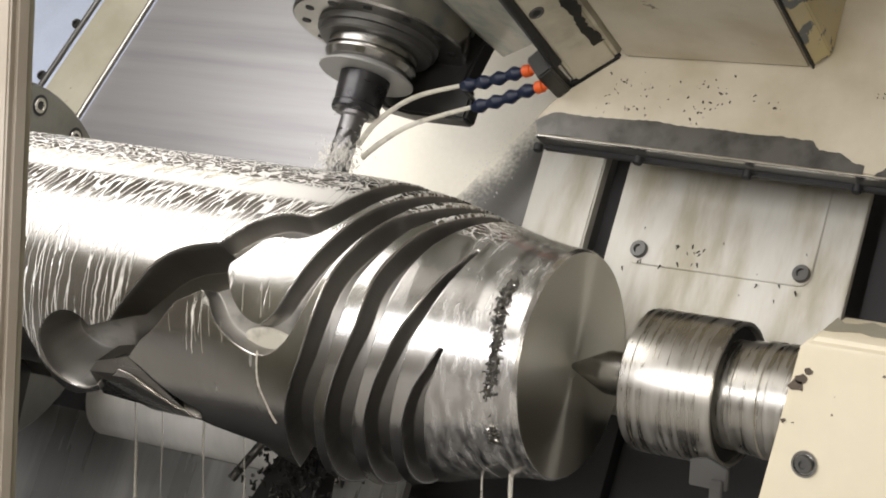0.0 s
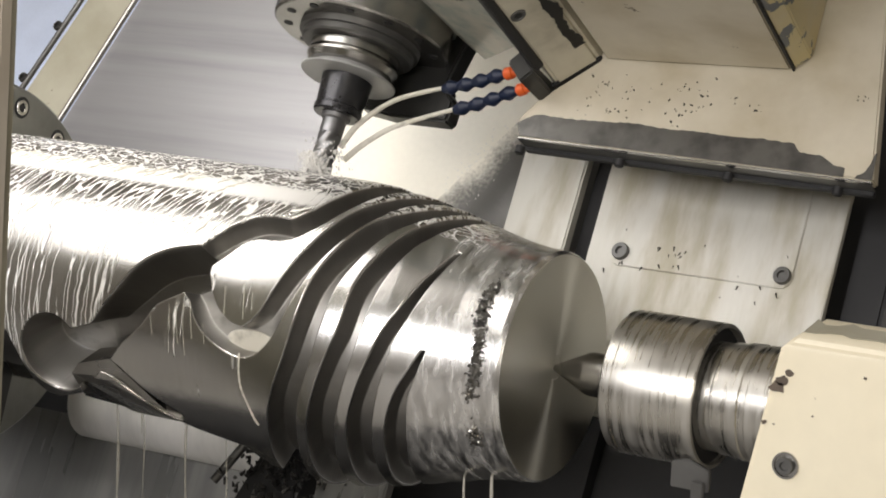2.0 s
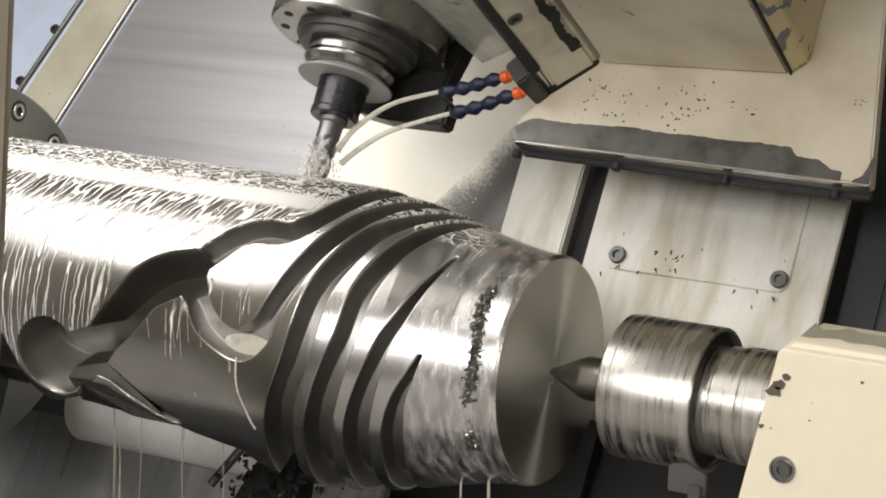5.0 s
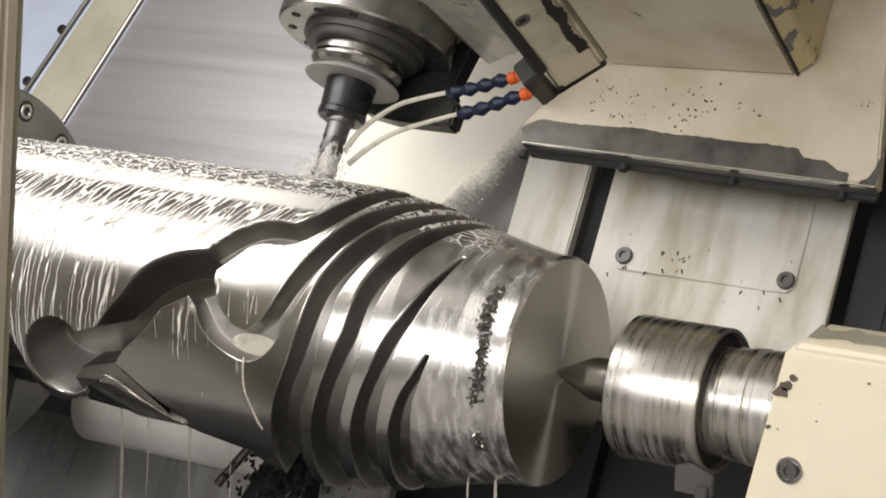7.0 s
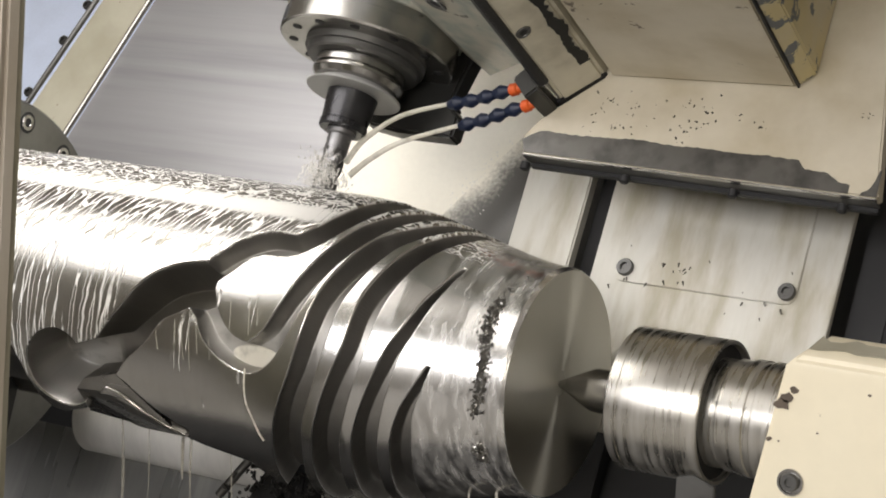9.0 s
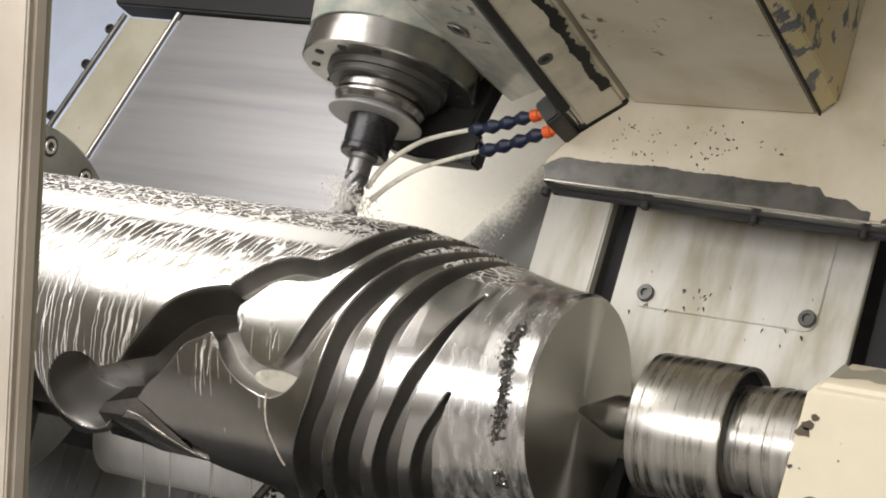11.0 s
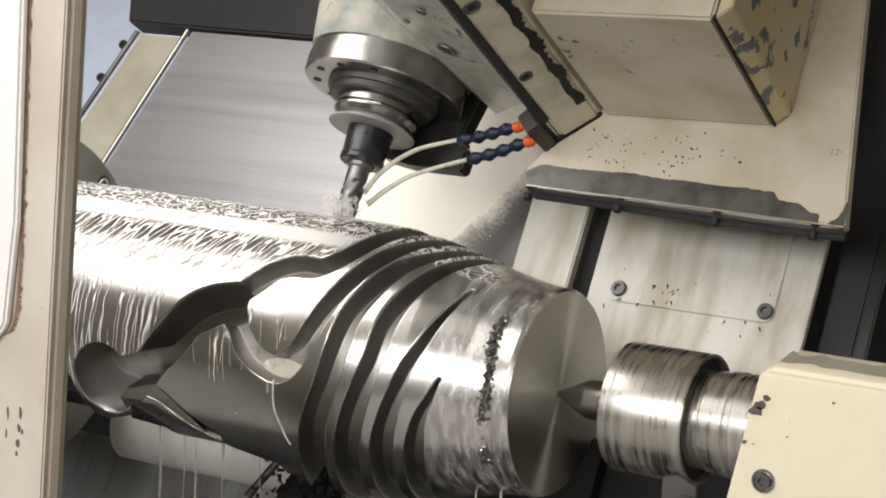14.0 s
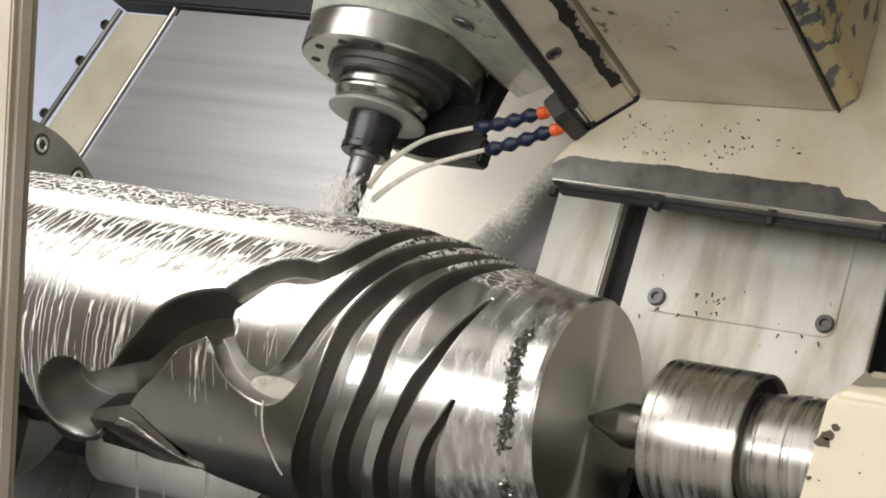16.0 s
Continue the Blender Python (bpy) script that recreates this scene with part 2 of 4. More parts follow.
    few = math_node(ns, ls, "MULTIPLY", ramp_node(ns, ls, noise_node(ns, ls, uv, 14, 2), 0.55, 0.62), math_node(ns, ls, "SUBTRACT", 1.0, ramp_node(ns, ls, u, -0.28, -0.24)))
    run = math_node(ns, ls, "MULTIPLY", run, math_node(ns, ls, "MAXIMUM", far, few))
    wet = math_node(ns, ls, "MAXIMUM", math_node(ns, ls, "MAXIMUM", net, sheet), riv)
    crest = math_node(ns, ls, "MULTIPLY", net, math_node(ns, ls, "SUBTRACT", 1.0, ramp_node(ns, ls, u, -0.09, -0.03)))
    foam = math_node(ns, ls, "MAXIMUM", math_node(ns, ls, "MULTIPLY", wet, left), math_node(ns, ls, "MAXIMUM", run, math_node(ns, ls, "MULTIPLY", crest, 0.7)))
    # milky film near the thin end
    film = math_node(ns, ls, "MULTIPLY", ramp_node(ns, ls, noise_node(ns, ls, thin.outputs[0], 1.0, 4, (110, 22, 1)), 0.30, 0.80), 0.50)
    film = math_node(ns, ls, "MULTIPLY", film, ramp_node(ns, ls, u, -0.12, -0.06))
    thick = math_node(ns, ls, "MULTIPLY", foam, math_node(ns, ls, "SUBTRACT", 1.0, milled))
    foam = math_node(ns, ls, "MINIMUM", math_node(ns, ls, "MAXIMUM", foam, film), 1.0)
    foam = math_node(ns, ls, "MULTIPLY", foam, math_node(ns, ls, "SUBTRACT", 1.0, milled))
    # pale areas: coolant in the groove's bend, painted light in the round hollow
    pool = ns.new("ShaderNodeAttribute")
    pool.attribute_name = "milk_and_glow"
    foam = math_node(ns, ls, "MAXIMUM", foam, math_node(ns, ls, "MULTIPLY", pool.outputs["Fac"], ramp_node(ns, ls, noise_node(ns, ls, uv, 45, 3), 0.15, 0.5)))
    ls.new(mix_node(ns, ls, foam, base, (0.86, 0.85, 0.82)), bs.inputs["Base Color"])
    ls.new(math_node(ns, ls, "SUBTRACT", 1.0, foam), bs.inputs["Metallic"])
    ls.new(math_node(ns, ls, "MULTIPLY_ADD", foam, 0.12, math_node(ns, ls, "MULTIPLY_ADD", milled, 0.20, math_node(ns, ls, "MULTIPLY_ADD", marks, 0.20, 0.115))), bs.inputs["Roughness"])
    bump_node(ns, ls, bs, math_node(ns, ls, "MULTIPLY_ADD", marks, 0.12, thick), 0.35, 0.0012)
    return m


SHAFT = shaft_material("turned_steel_with_coolant")


def face_material():
    m, ns, ls, bs = nodes_of("faced_steel")
    co = ns.new("ShaderNodeTexCoord").outputs["Object"]
    ln = ns.new("ShaderNodeVectorMath")
    ln.operation = "LENGTH"
    ls.new(co, ln.inputs[0])
    nz = ns.new("ShaderNodeTexNoise")
    nz.noise_dimensions = "1D"
    nz.inputs["Scale"].default_value = 1600
    ls.new(ln.outputs["Value"], nz.inputs["W"])
    bs.inputs["Base Color"].default_value = (0.56, 0.55, 0.50, 1)
    bs.inputs["Metallic"].default_value = 1
    ls.new(math_node(ns, ls, "MULTIPLY_ADD", nz.outputs[0], 0.05, 0.31), bs.inputs["Roughness"])
    bs.inputs["Anisotropic"].default_value = 0.95
    tg = ns.new("ShaderNodeTangent")
    tg.direction_type, tg.axis = "RADIAL", "X"
    ls.new(tg.outputs[0], bs.inputs["Tangent"])
    bump_node(ns, ls, bs, nz.outputs[0], 0.012)
    return m


FACE = face_material()


def collar_material():
    """Ground steel with dried milky streaks that run round it."""
    m, ns, ls, bs = nodes_of("streaked_ground_steel")
    co = ns.new("ShaderNodeTexCoord").outputs["Object"]
    fine = noise_node(ns, ls, co, 1.0, 3, (520, 40, 40))
    streak = noise_node(ns, ls, co, 1.0, 4, (190, 13, 13))
    patch = noise_node(ns, ls, co, 22, 4)
    base = mix_node(ns, ls, patch, (0.62, 0.60, 0.55), (0.40, 0.38, 0.33))
    base = mix_node(ns, ls, math_node(ns, ls, "MULTIPLY", fine, 0.22), base, (0.30, 0.29, 0.27))
    film = math_node(ns, ls, "MULTIPLY", ramp_node(ns, ls, math_node(ns, ls, "MULTIPLY_ADD", patch, 0.35, math_node(ns, ls, "MULTIPLY", streak, 0.75)), 0.45, 0.75), 0.36)
    ls.new(mix_node(ns, ls, film, base, (0.62, 0.61, 0.59)), bs.inputs["Base Color"])
    ls.new(math_node(ns, ls, "MULTIPLY_ADD", film, -0.8, 1.0), bs.inputs["Metallic"])
    ls.new(math_node(ns, ls, "MULTIPLY_ADD", film, 0.30, math_node(ns, ls, "MULTIPLY_ADD", fine, 0.06, 0.23)), bs.inputs["Roughness"])
    bump_node(ns, ls, bs, math_node(ns, ls, "MULTIPLY_ADD", film, 0.6, math_node(ns, ls, "MULTIPLY", fine, 0.08)), 0.10)
    return m


COLLAR = collar_material()


def bent_material():
    """Wet sheet whose colour runs from cream to dark grey, painting in the curve's shading."""
    m, ns, ls, bs = nodes_of("shaded_bent_steel")
    co = ns.new("ShaderNodeTexCoord").outputs["Object"]
    sp = ns.new("ShaderNodeSeparateXYZ")
    ls.new(co, sp.inputs[0])
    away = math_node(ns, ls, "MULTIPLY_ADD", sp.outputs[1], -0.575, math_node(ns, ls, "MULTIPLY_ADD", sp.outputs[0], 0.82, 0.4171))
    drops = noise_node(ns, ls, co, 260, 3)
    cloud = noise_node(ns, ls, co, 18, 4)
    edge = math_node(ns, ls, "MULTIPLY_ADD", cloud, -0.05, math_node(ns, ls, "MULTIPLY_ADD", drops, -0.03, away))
    # pale-to-dark ramp across the bend stands in for falling light
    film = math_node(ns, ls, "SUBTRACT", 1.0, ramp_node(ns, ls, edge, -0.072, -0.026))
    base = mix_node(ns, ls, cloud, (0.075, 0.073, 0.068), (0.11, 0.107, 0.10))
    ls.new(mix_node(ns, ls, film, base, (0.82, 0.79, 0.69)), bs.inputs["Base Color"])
    bs.inputs["Metallic"].default_value = 0.1
    ls.new(math_node(ns, ls, "MULTIPLY_ADD", drops, 0.2, 0.25), bs.inputs["Roughness"])
    bump_node(ns, ls, bs, drops, 0.5)
    return m


BENT = bent_material()


# ---------------------------------------------------------------- builders
def part(name, bm, material, parent=None, label="", smooth=False):
    me = bpy.data.meshes.new(name)
    bmesh.ops.recalc_face_normals(bm, faces=bm.faces)
    bm.to_mesh(me)
    bm.free()
    me.materials.append(material)
    if smooth:
        me.polygons.foreach_set("use_smooth", [True] * len(me.polygons))
        me.set_sharp_from_angle(angle=radians(35))
    ob = new(name, me)
    if parent:
        ob.parent = parent
    return tagged(ob, label)


def thing(name, m, label, category, group="", kind=""):
    ob = new(name)
    ob.empty_display_size = 0.05
    ob.matrix_world = m
    return tagged(ob, label, category, group, kind)


def rounded(bm, width, segs=2):
    es = [e for e in bm.edges if len(e.link_faces) == 2 and e.calc_face_angle(0) > 0.5]
    bmesh.ops.bevel(bm, geom=es, offset=width, segments=segs, affect="EDGES", clamp_overlap=True)
    return bm


def block(x0, x1, y0, y1, z0, z1, bevel=0.0, m=None):
    bm = bmesh.new()
    bmesh.ops.create_cube(bm, size=1, matrix=Matrix.LocRotScale(((x0 + x1) / 2, (y0 + y1) / 2, (z0 + z1) / 2), None, (x1 - x0, y1 - y0, z1 - z0)))
    if bevel:
        rounded(bm, bevel)
    if m:
        bm.transform(m)
    return bm


def slab(outline, z0, z1, bevel=0.0, m=None):
    """An outline in the x-y plane, extruded from z0 to z1."""
    bm = bmesh.new()
    lo = [bm.verts.new((x, y, z0)) for x, y in outline]
    hi = [bm.verts.new((x, y, z1)) for x, y in outline]
    n = len(outline)
    bm.faces.new(lo[::-1])
    bm.faces.new(hi)
    for i in range(n):
        bm.faces.new((lo[i], lo[(i + 1) % n], hi[(i + 1) % n], hi[i]))
    bmesh.ops.recalc_face_normals(bm, faces=bm.faces)
    if bevel:
        rounded(bm, bevel)
    if m:
        bm.transform(m)
    return bm


def lathe(profile, segs=64, m=None, close=True):
    """(along z, radius) pairs turned about z."""
    bm = bmesh.new()
    rings = [[bm.verts.new((r * math.cos(2 * math.pi * i / segs), r * math.sin(2 * math.pi * i / segs), z)) for i in range(segs)] for z, r in profile]
    for a, b in zip(rings, rings[1:]):
        for i in range(segs):
            bm.faces.new((a[i], a[(i + 1) % segs], b[(i + 1) % segs], b[i]))
    if close:
        bm.faces.new(rings[0][::-1])
        bm.faces.new(rings[-1])
    if m:
        bm.transform(m)
    return bm


def tube(points, radii, segs=12):
    bm = bmesh.new()
    rings = []
    for i, p in enumerate(points):
        p = Vector(p)
        t = (Vector(points[min(i + 1, len(points) - 1)]) - Vector(points[max(i - 1, 0)])).normalized()
        a = t.cross(Vector((0.13, 0.3, 1))).normalized()
        b = t.cross(a)
        rings.append([bm.verts.new(p + radii[i] * (math.cos(2 * math.pi * k / segs) * a + math.sin(2 * math.pi * k / segs) * b)) for k in range(segs)])
    for a, b in zip(rings, rings[1:]):
        for k in range(segs):
            bm.faces.new((a[k], a[(k + 1) % segs], b[(k + 1) % segs], b[k]))
    bm.faces.new(rings[0][::-1])
    bm.faces.new(rings[-1])
    return bm


def sweep(profile, a, b, out):
    """A closed profile of (distance along out, z) pairs carried from a to b in the x-y plane."""
    bm = bmesh.new()
    ends = [[bm.verts.new((p[0] + d * out[0], p[1] + d * out[1], z)) for d, z in profile] for p in (a, b)]
    n = len(profile)
    for i in range(n):
        bm.faces.new((ends[0][i], ends[0][(i + 1) % n], ends[1][(i + 1) % n], ends[1][i]))
    bm.faces.new(ends[0][::-1])
    bm.faces.new(ends[1])
    return bm


def curve_through(points, n):
    """Evenly taken places on a smooth curve through the points."""
    pts = np.array([points[0], *points, points[-1]], float)
    out = []
    for i in range(1, len(pts) - 2):
        p0, p1, p2, p3 = pts[i - 1:i + 3]
        for t in np.linspace(0, 1, n, endpoint=False):
            out.append(0.5 * (2 * p1 + (p2 - p0) * t + (2 * p0 - 5 * p1 + 4 * p2 - p3) * t * t + (3 * p1 - p0 - 3 * p2 + p3) * t ** 3))
    out.append(pts[-2])
    return np.array(out)


ALONG_X = pose(0, 0, 0, 0, 90, 0)        # z of a turned part becomes x
ALONG_S = pose(0, 0, 0, -90, 0, 0)       # z of a turned part becomes the slant's y


def socket_screw(parent, m, r, material=GREY_STEEL, name="bolt"):
    """A round head with a hexagon socket, standing on z = 0."""
    bm = lathe([(0, r), (0.45 * r, r), (0.6 * r, 0.9 * r), (0.6 * r, 0.5 * r), (0.2 * r, 0.45 * r)], 24, m)
    return part(name, bm, material, parent, "", True)


# ---------------------------------------------------------------- the hall
def hall():
    f = part("floor", block(-5, 5, -6, 3, -0.1, 0), CONCRETE)
    tagged(f, "grey concrete workshop floor", "floor", "", "structure")
    c = part("ceiling", block(-5, 5, -6, 3, 5.0, 5.1), WALL)
    tagged(c, "plain grey workshop ceiling", "ceiling", "", "structure")
    for name, b in (("wall_north", (-5, 5, 3.0, 3.1, 0, 5)), ("wall_south", (-5, 5, -6.1, -6.0, 0, 5)), ("wall_east", (5, 5.1, -6, 3, 0, 5)), ("wall_west", (-5.1, -5, -6, 3, 0, 5))):
        w = part(name, block(*b), WALL)
        tagged(w, "plain grey workshop wall", "wall", "", "structure")


# ---------------------------------------------------------------- the workpiece
def shaft_radius(x):
    return np.interp(x, [-0.80, -0.26, -0.225, -0.196, -0.156, -0.116, -0.090, -0.052, -0.026, -0.004, 0.0], [0.154, 0.1535, 0.1525, 0.150, 0.143, 0.1335, 0.126, 0.1170, 0.1125, 0.1110, 0.1085])


# cam grooves: along the axis in mm, angle round it in degrees, width in mm
GROOVES = [
    ([(-325, 31, 24), (-305, 39, 27), (-291, 45, 26), (-272, 49, 27), (-243, 50, 25), (-225, 56, 25), (-212, 66, 26), (-203, 77, 27), (-195, 91, 28), (-187, 112, 28), (-180, 140, 28)], 0.024),
    ([(-135, 118, 22), (-150, 97, 22), (-166, 79, 21), (-180, 65, 22), (-195, 50, 20), (-208, 37, 20), (-220, 24, 21), (-230, 14, 23), (-242, 8, 26), (-257, 5, 26), (-279, 7, 25), (-298, 12, 26), (-313, 20, 26), (-328, 28, 34)], 0.024),
    ([(-108, 115, 14), (-128, 85, 18), (-149, 67, 20), (-158, 60, 23), (-171, 45, 24), (-182, 31, 24), (-189, 14, 25), (-197, 0, 25), (-209, -13, 26), (-218, -26, 29), (-232, -50, 30), (-245, -80, 30), (-256, -112, 30)], 0.026),
    ([(-95, 105, 12), (-104, 85, 16), (-116, 70, 18), (-130, 52, 19), (-141, 34, 21), (-147, 15, 20), (-155, 3, 22), (-166, -11, 24), (-176, -24, 25), (-188, -45, 27), (-205, -80, 28), (-220, -112, 28)], 0.025),
    ([(-77, 62, 3), (-84, 50, 6), (-91, 40, 8), (-100, 27, 10), (-109, 17, 12), (-117, 5, 15), (-128, -10, 19), (-138, -25, 22), (-150, -50, 24), (-165, -80, 25), (-178, -112, 25)], 0.022),
    ([(-75, 12, 2), (-84, 2, 7), (-95, -10, 12), (-103, -25, 18), (-115, -50, 20), (-128, -80, 20), (-140, -112, 20)], 0.018),
    ([(-328, 29, 40), (-355, 25, 46), (-376, 20, 45), (-396, 10, 44), (-415, 2, 38), (-431, -5, 38), (-455, -11, 50)], 0.058),
    ([(-494, -13, 76), (-491, -14, 74)], 0.060),
    ([(-440, -12, 20), (-412, -16, 15), (-378, -25, 13), (-345, -31, 10)], 0.034),
]


def workpiece():
    root = thing("cam_shaft", TURN, "turned steel cam shaft with milled spiral grooves, wet with coolant", "workpiece")
    xs = np.concatenate([np.linspace(-0.80, -0.56, 60, endpoint=False), np.linspace(-0.56, 0.0, 781)])
    al = np.radians(np.concatenate([np.arange(-112, 114, 0.3), np.linspace(114, 248, 44, endpoint=False)]))
    X, A = np.meshgrid(xs, al, indexing="ij")
    R = shaft_radius(X)
    cut = np.zeros_like(X)
    arc = A * 0.145
    for path, depth in GROOVES:
        pts = curve_through(path, 14)
        gap = np.full_like(X, 1.0)
        for x, a, w in pts:
            gap = np.minimum(gap, np.hypot(X - x / 1000, arc - radians(a) * 0.145) - w / 2000)
        t = np.clip(0.5 - gap / (0.005 if depth >= 0.060 else 0.0026), 0, 1)
        cut = np.maximum(cut, depth * (t * t * (3 - 2 * t)) - 0.0004 * (np.abs(gap) < 0.0016))
    # the underside is cut back: deep beside the chuck, shallower below the cam
    low = np.interp(X, [-0.66, -0.560, -0.552, -0.544, -0.536, -0.528, -0.514, -0.500, -0.480, -0.466], [-4, -4, -7.5, -13, -20, -27.5, -33, -33.5, -31, -29])
    t = np.clip((low - np.degrees(A)) / 1.0, 0, 1) * (X < -0.466)
    cut = np.maximum(cut, 0.056 * t * t * (3 - 2 * t))
    low = np.interp(X, [-0.467, -0.413, -0.371, -0.329, -0.275, -0.245], [-20.5, -20.5, -30, -36, -41, -60])
    t = np.clip((low - np.degrees(A)) / 5.0, 0, 1) * (X >= -0.466) * (X < -0.25)
    cut = np.maximum(cut, 0.031 * t)
    R = R - cut
    # lit floor of the round hollow, painted pale, and coolant along the narrow groove's bend
    deg = np.degrees(A)
    soft = lambda e, w: np.clip(0.5 + e / w, 0, 1)
    pocket_glow = soft(cut - 0.012, 0.01) * soft(-0.455 - X, 0.01) * soft(X + 0.535, 0.01) * soft(-10 - deg + 120 * (X + 0.50), 7) * soft(deg + 36, 3)
    bend = soft(cut - 0.018, 0.006) * soft(-0.236 - X, 0.008) * soft(X + 0.325, 0.01) * soft(17 - deg, 5) * soft(deg - 0.5, 2)
    milk_and_glow = np.maximum(0.40 * pocket_glow, 0.36 * bend)
    nx, na = X.shape
    co = np.stack([X, -R * np.cos(A), R * np.sin(A)], -1).reshape(-1, 3)
    idx = np.arange(nx * na).reshape(nx, na)
    nxt = np.roll(idx, -1, axis=1)
    quads = np.stack([idx[:-1], nxt[:-1], nxt[1:], idx[1:]], -1).reshape(-1, 4)
    me = bpy.data.meshes.new("body")
    me.from_pydata(co.tolist(), [], quads.tolist())
    uvs = np.stack([X, arc * (0.154 / 0.145)], -1).reshape(-1, 2)[quads.reshape(-1)]
    me.uv_layers.new(name="UVMap").data.foreach_set("uv", uvs.ravel())
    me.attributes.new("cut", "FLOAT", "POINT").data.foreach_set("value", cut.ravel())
    me.attributes.new("milk_and_glow", "FLOAT", "POINT").data.foreach_set("value", milk_and_glow.ravel())
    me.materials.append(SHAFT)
    me.polygons.foreach_set("use_smooth", [True] * len(quads))
    me.update()
    body = new("body", me)
    body.parent = root
    part("end_face", lathe([(0.0, 0.1085), (0.0006, 0.108), (0.0006, 0.012), (-0.006, 0.006)], 128, ALONG_X), FACE, root, "finely faced round steel end", True)
    # blunt tooth at the end of the ridge between two grooves, as places along, round and from the axis
    ends = [(-0.4187, -11.0, 0.152), (-0.4624, -15.9, 0.1505), (-0.4734, -20.7, 0.152), (-0.4358, -19.3, 0.1525), (-0.352, -34.2, 0.1525), (-0.418, -37.8, 0.143), (-0.478, -36.0, 0.142)]
    bm = bmesh.new()
    out, deep = [[bm.verts.new((x, -(r - d) * math.cos(radians(a)), (r - d) * math.sin(radians(a)))) for x, a, r in ends] for d in (0.0, 0.035)]
    for ring in ((0, 1, 2, 3), (0, 3, 4), (3, 2, 6, 5, 4)):
        bm.faces.new([out[i] for i in ring])
    rim = [0, 1, 2, 6, 5, 4]
    for i, j in zip(rim, rim[1:] + rim[:1]):
        bm.faces.new((out[i], deep[i], deep[j], out[j]))
    rounded(bm, 0.0012)
    part("cam_tooth", bm, TOOTH, root, "blunt milled tooth")
    # swarf lying on the narrow end
    rnd = random.Random(5)
    bm = bmesh.new()
    for _ in range(1000):
        a = rnd.choice([rnd.uniform(-9, 52), rnd.uniform(-6, 50), rnd.gauss(14, 9), rnd.gauss(36, 9), rnd.gauss(28, 14), rnd.uniform(-32, -21)])
        x = -0.026 + rnd.gauss(0, 0.0030) + 0.003 * math.sin(a * 0.12)
        r = float(shaft_radius(x)) + 0.0012
        p = Vector((x, -r * math.cos(radians(a)), r * math.sin(radians(a))))
        s = rnd.uniform(0.0009, 0.0027)
        bmesh.ops.create_cone(bm, cap_ends=True, segments=4, radius1=s * 0.45, radius2=s * 0.15, depth=s * 1.6, matrix=Matrix.Translation(p) @ pose(0, 0, 0, rnd.uniform(0, 360), rnd.uniform(0, 360), 0))
    ch = part("swarf_band", bm, SWARF, root, "band of fine metal swarf stuck to the rim")
    tagged(ch, kind="stuff")


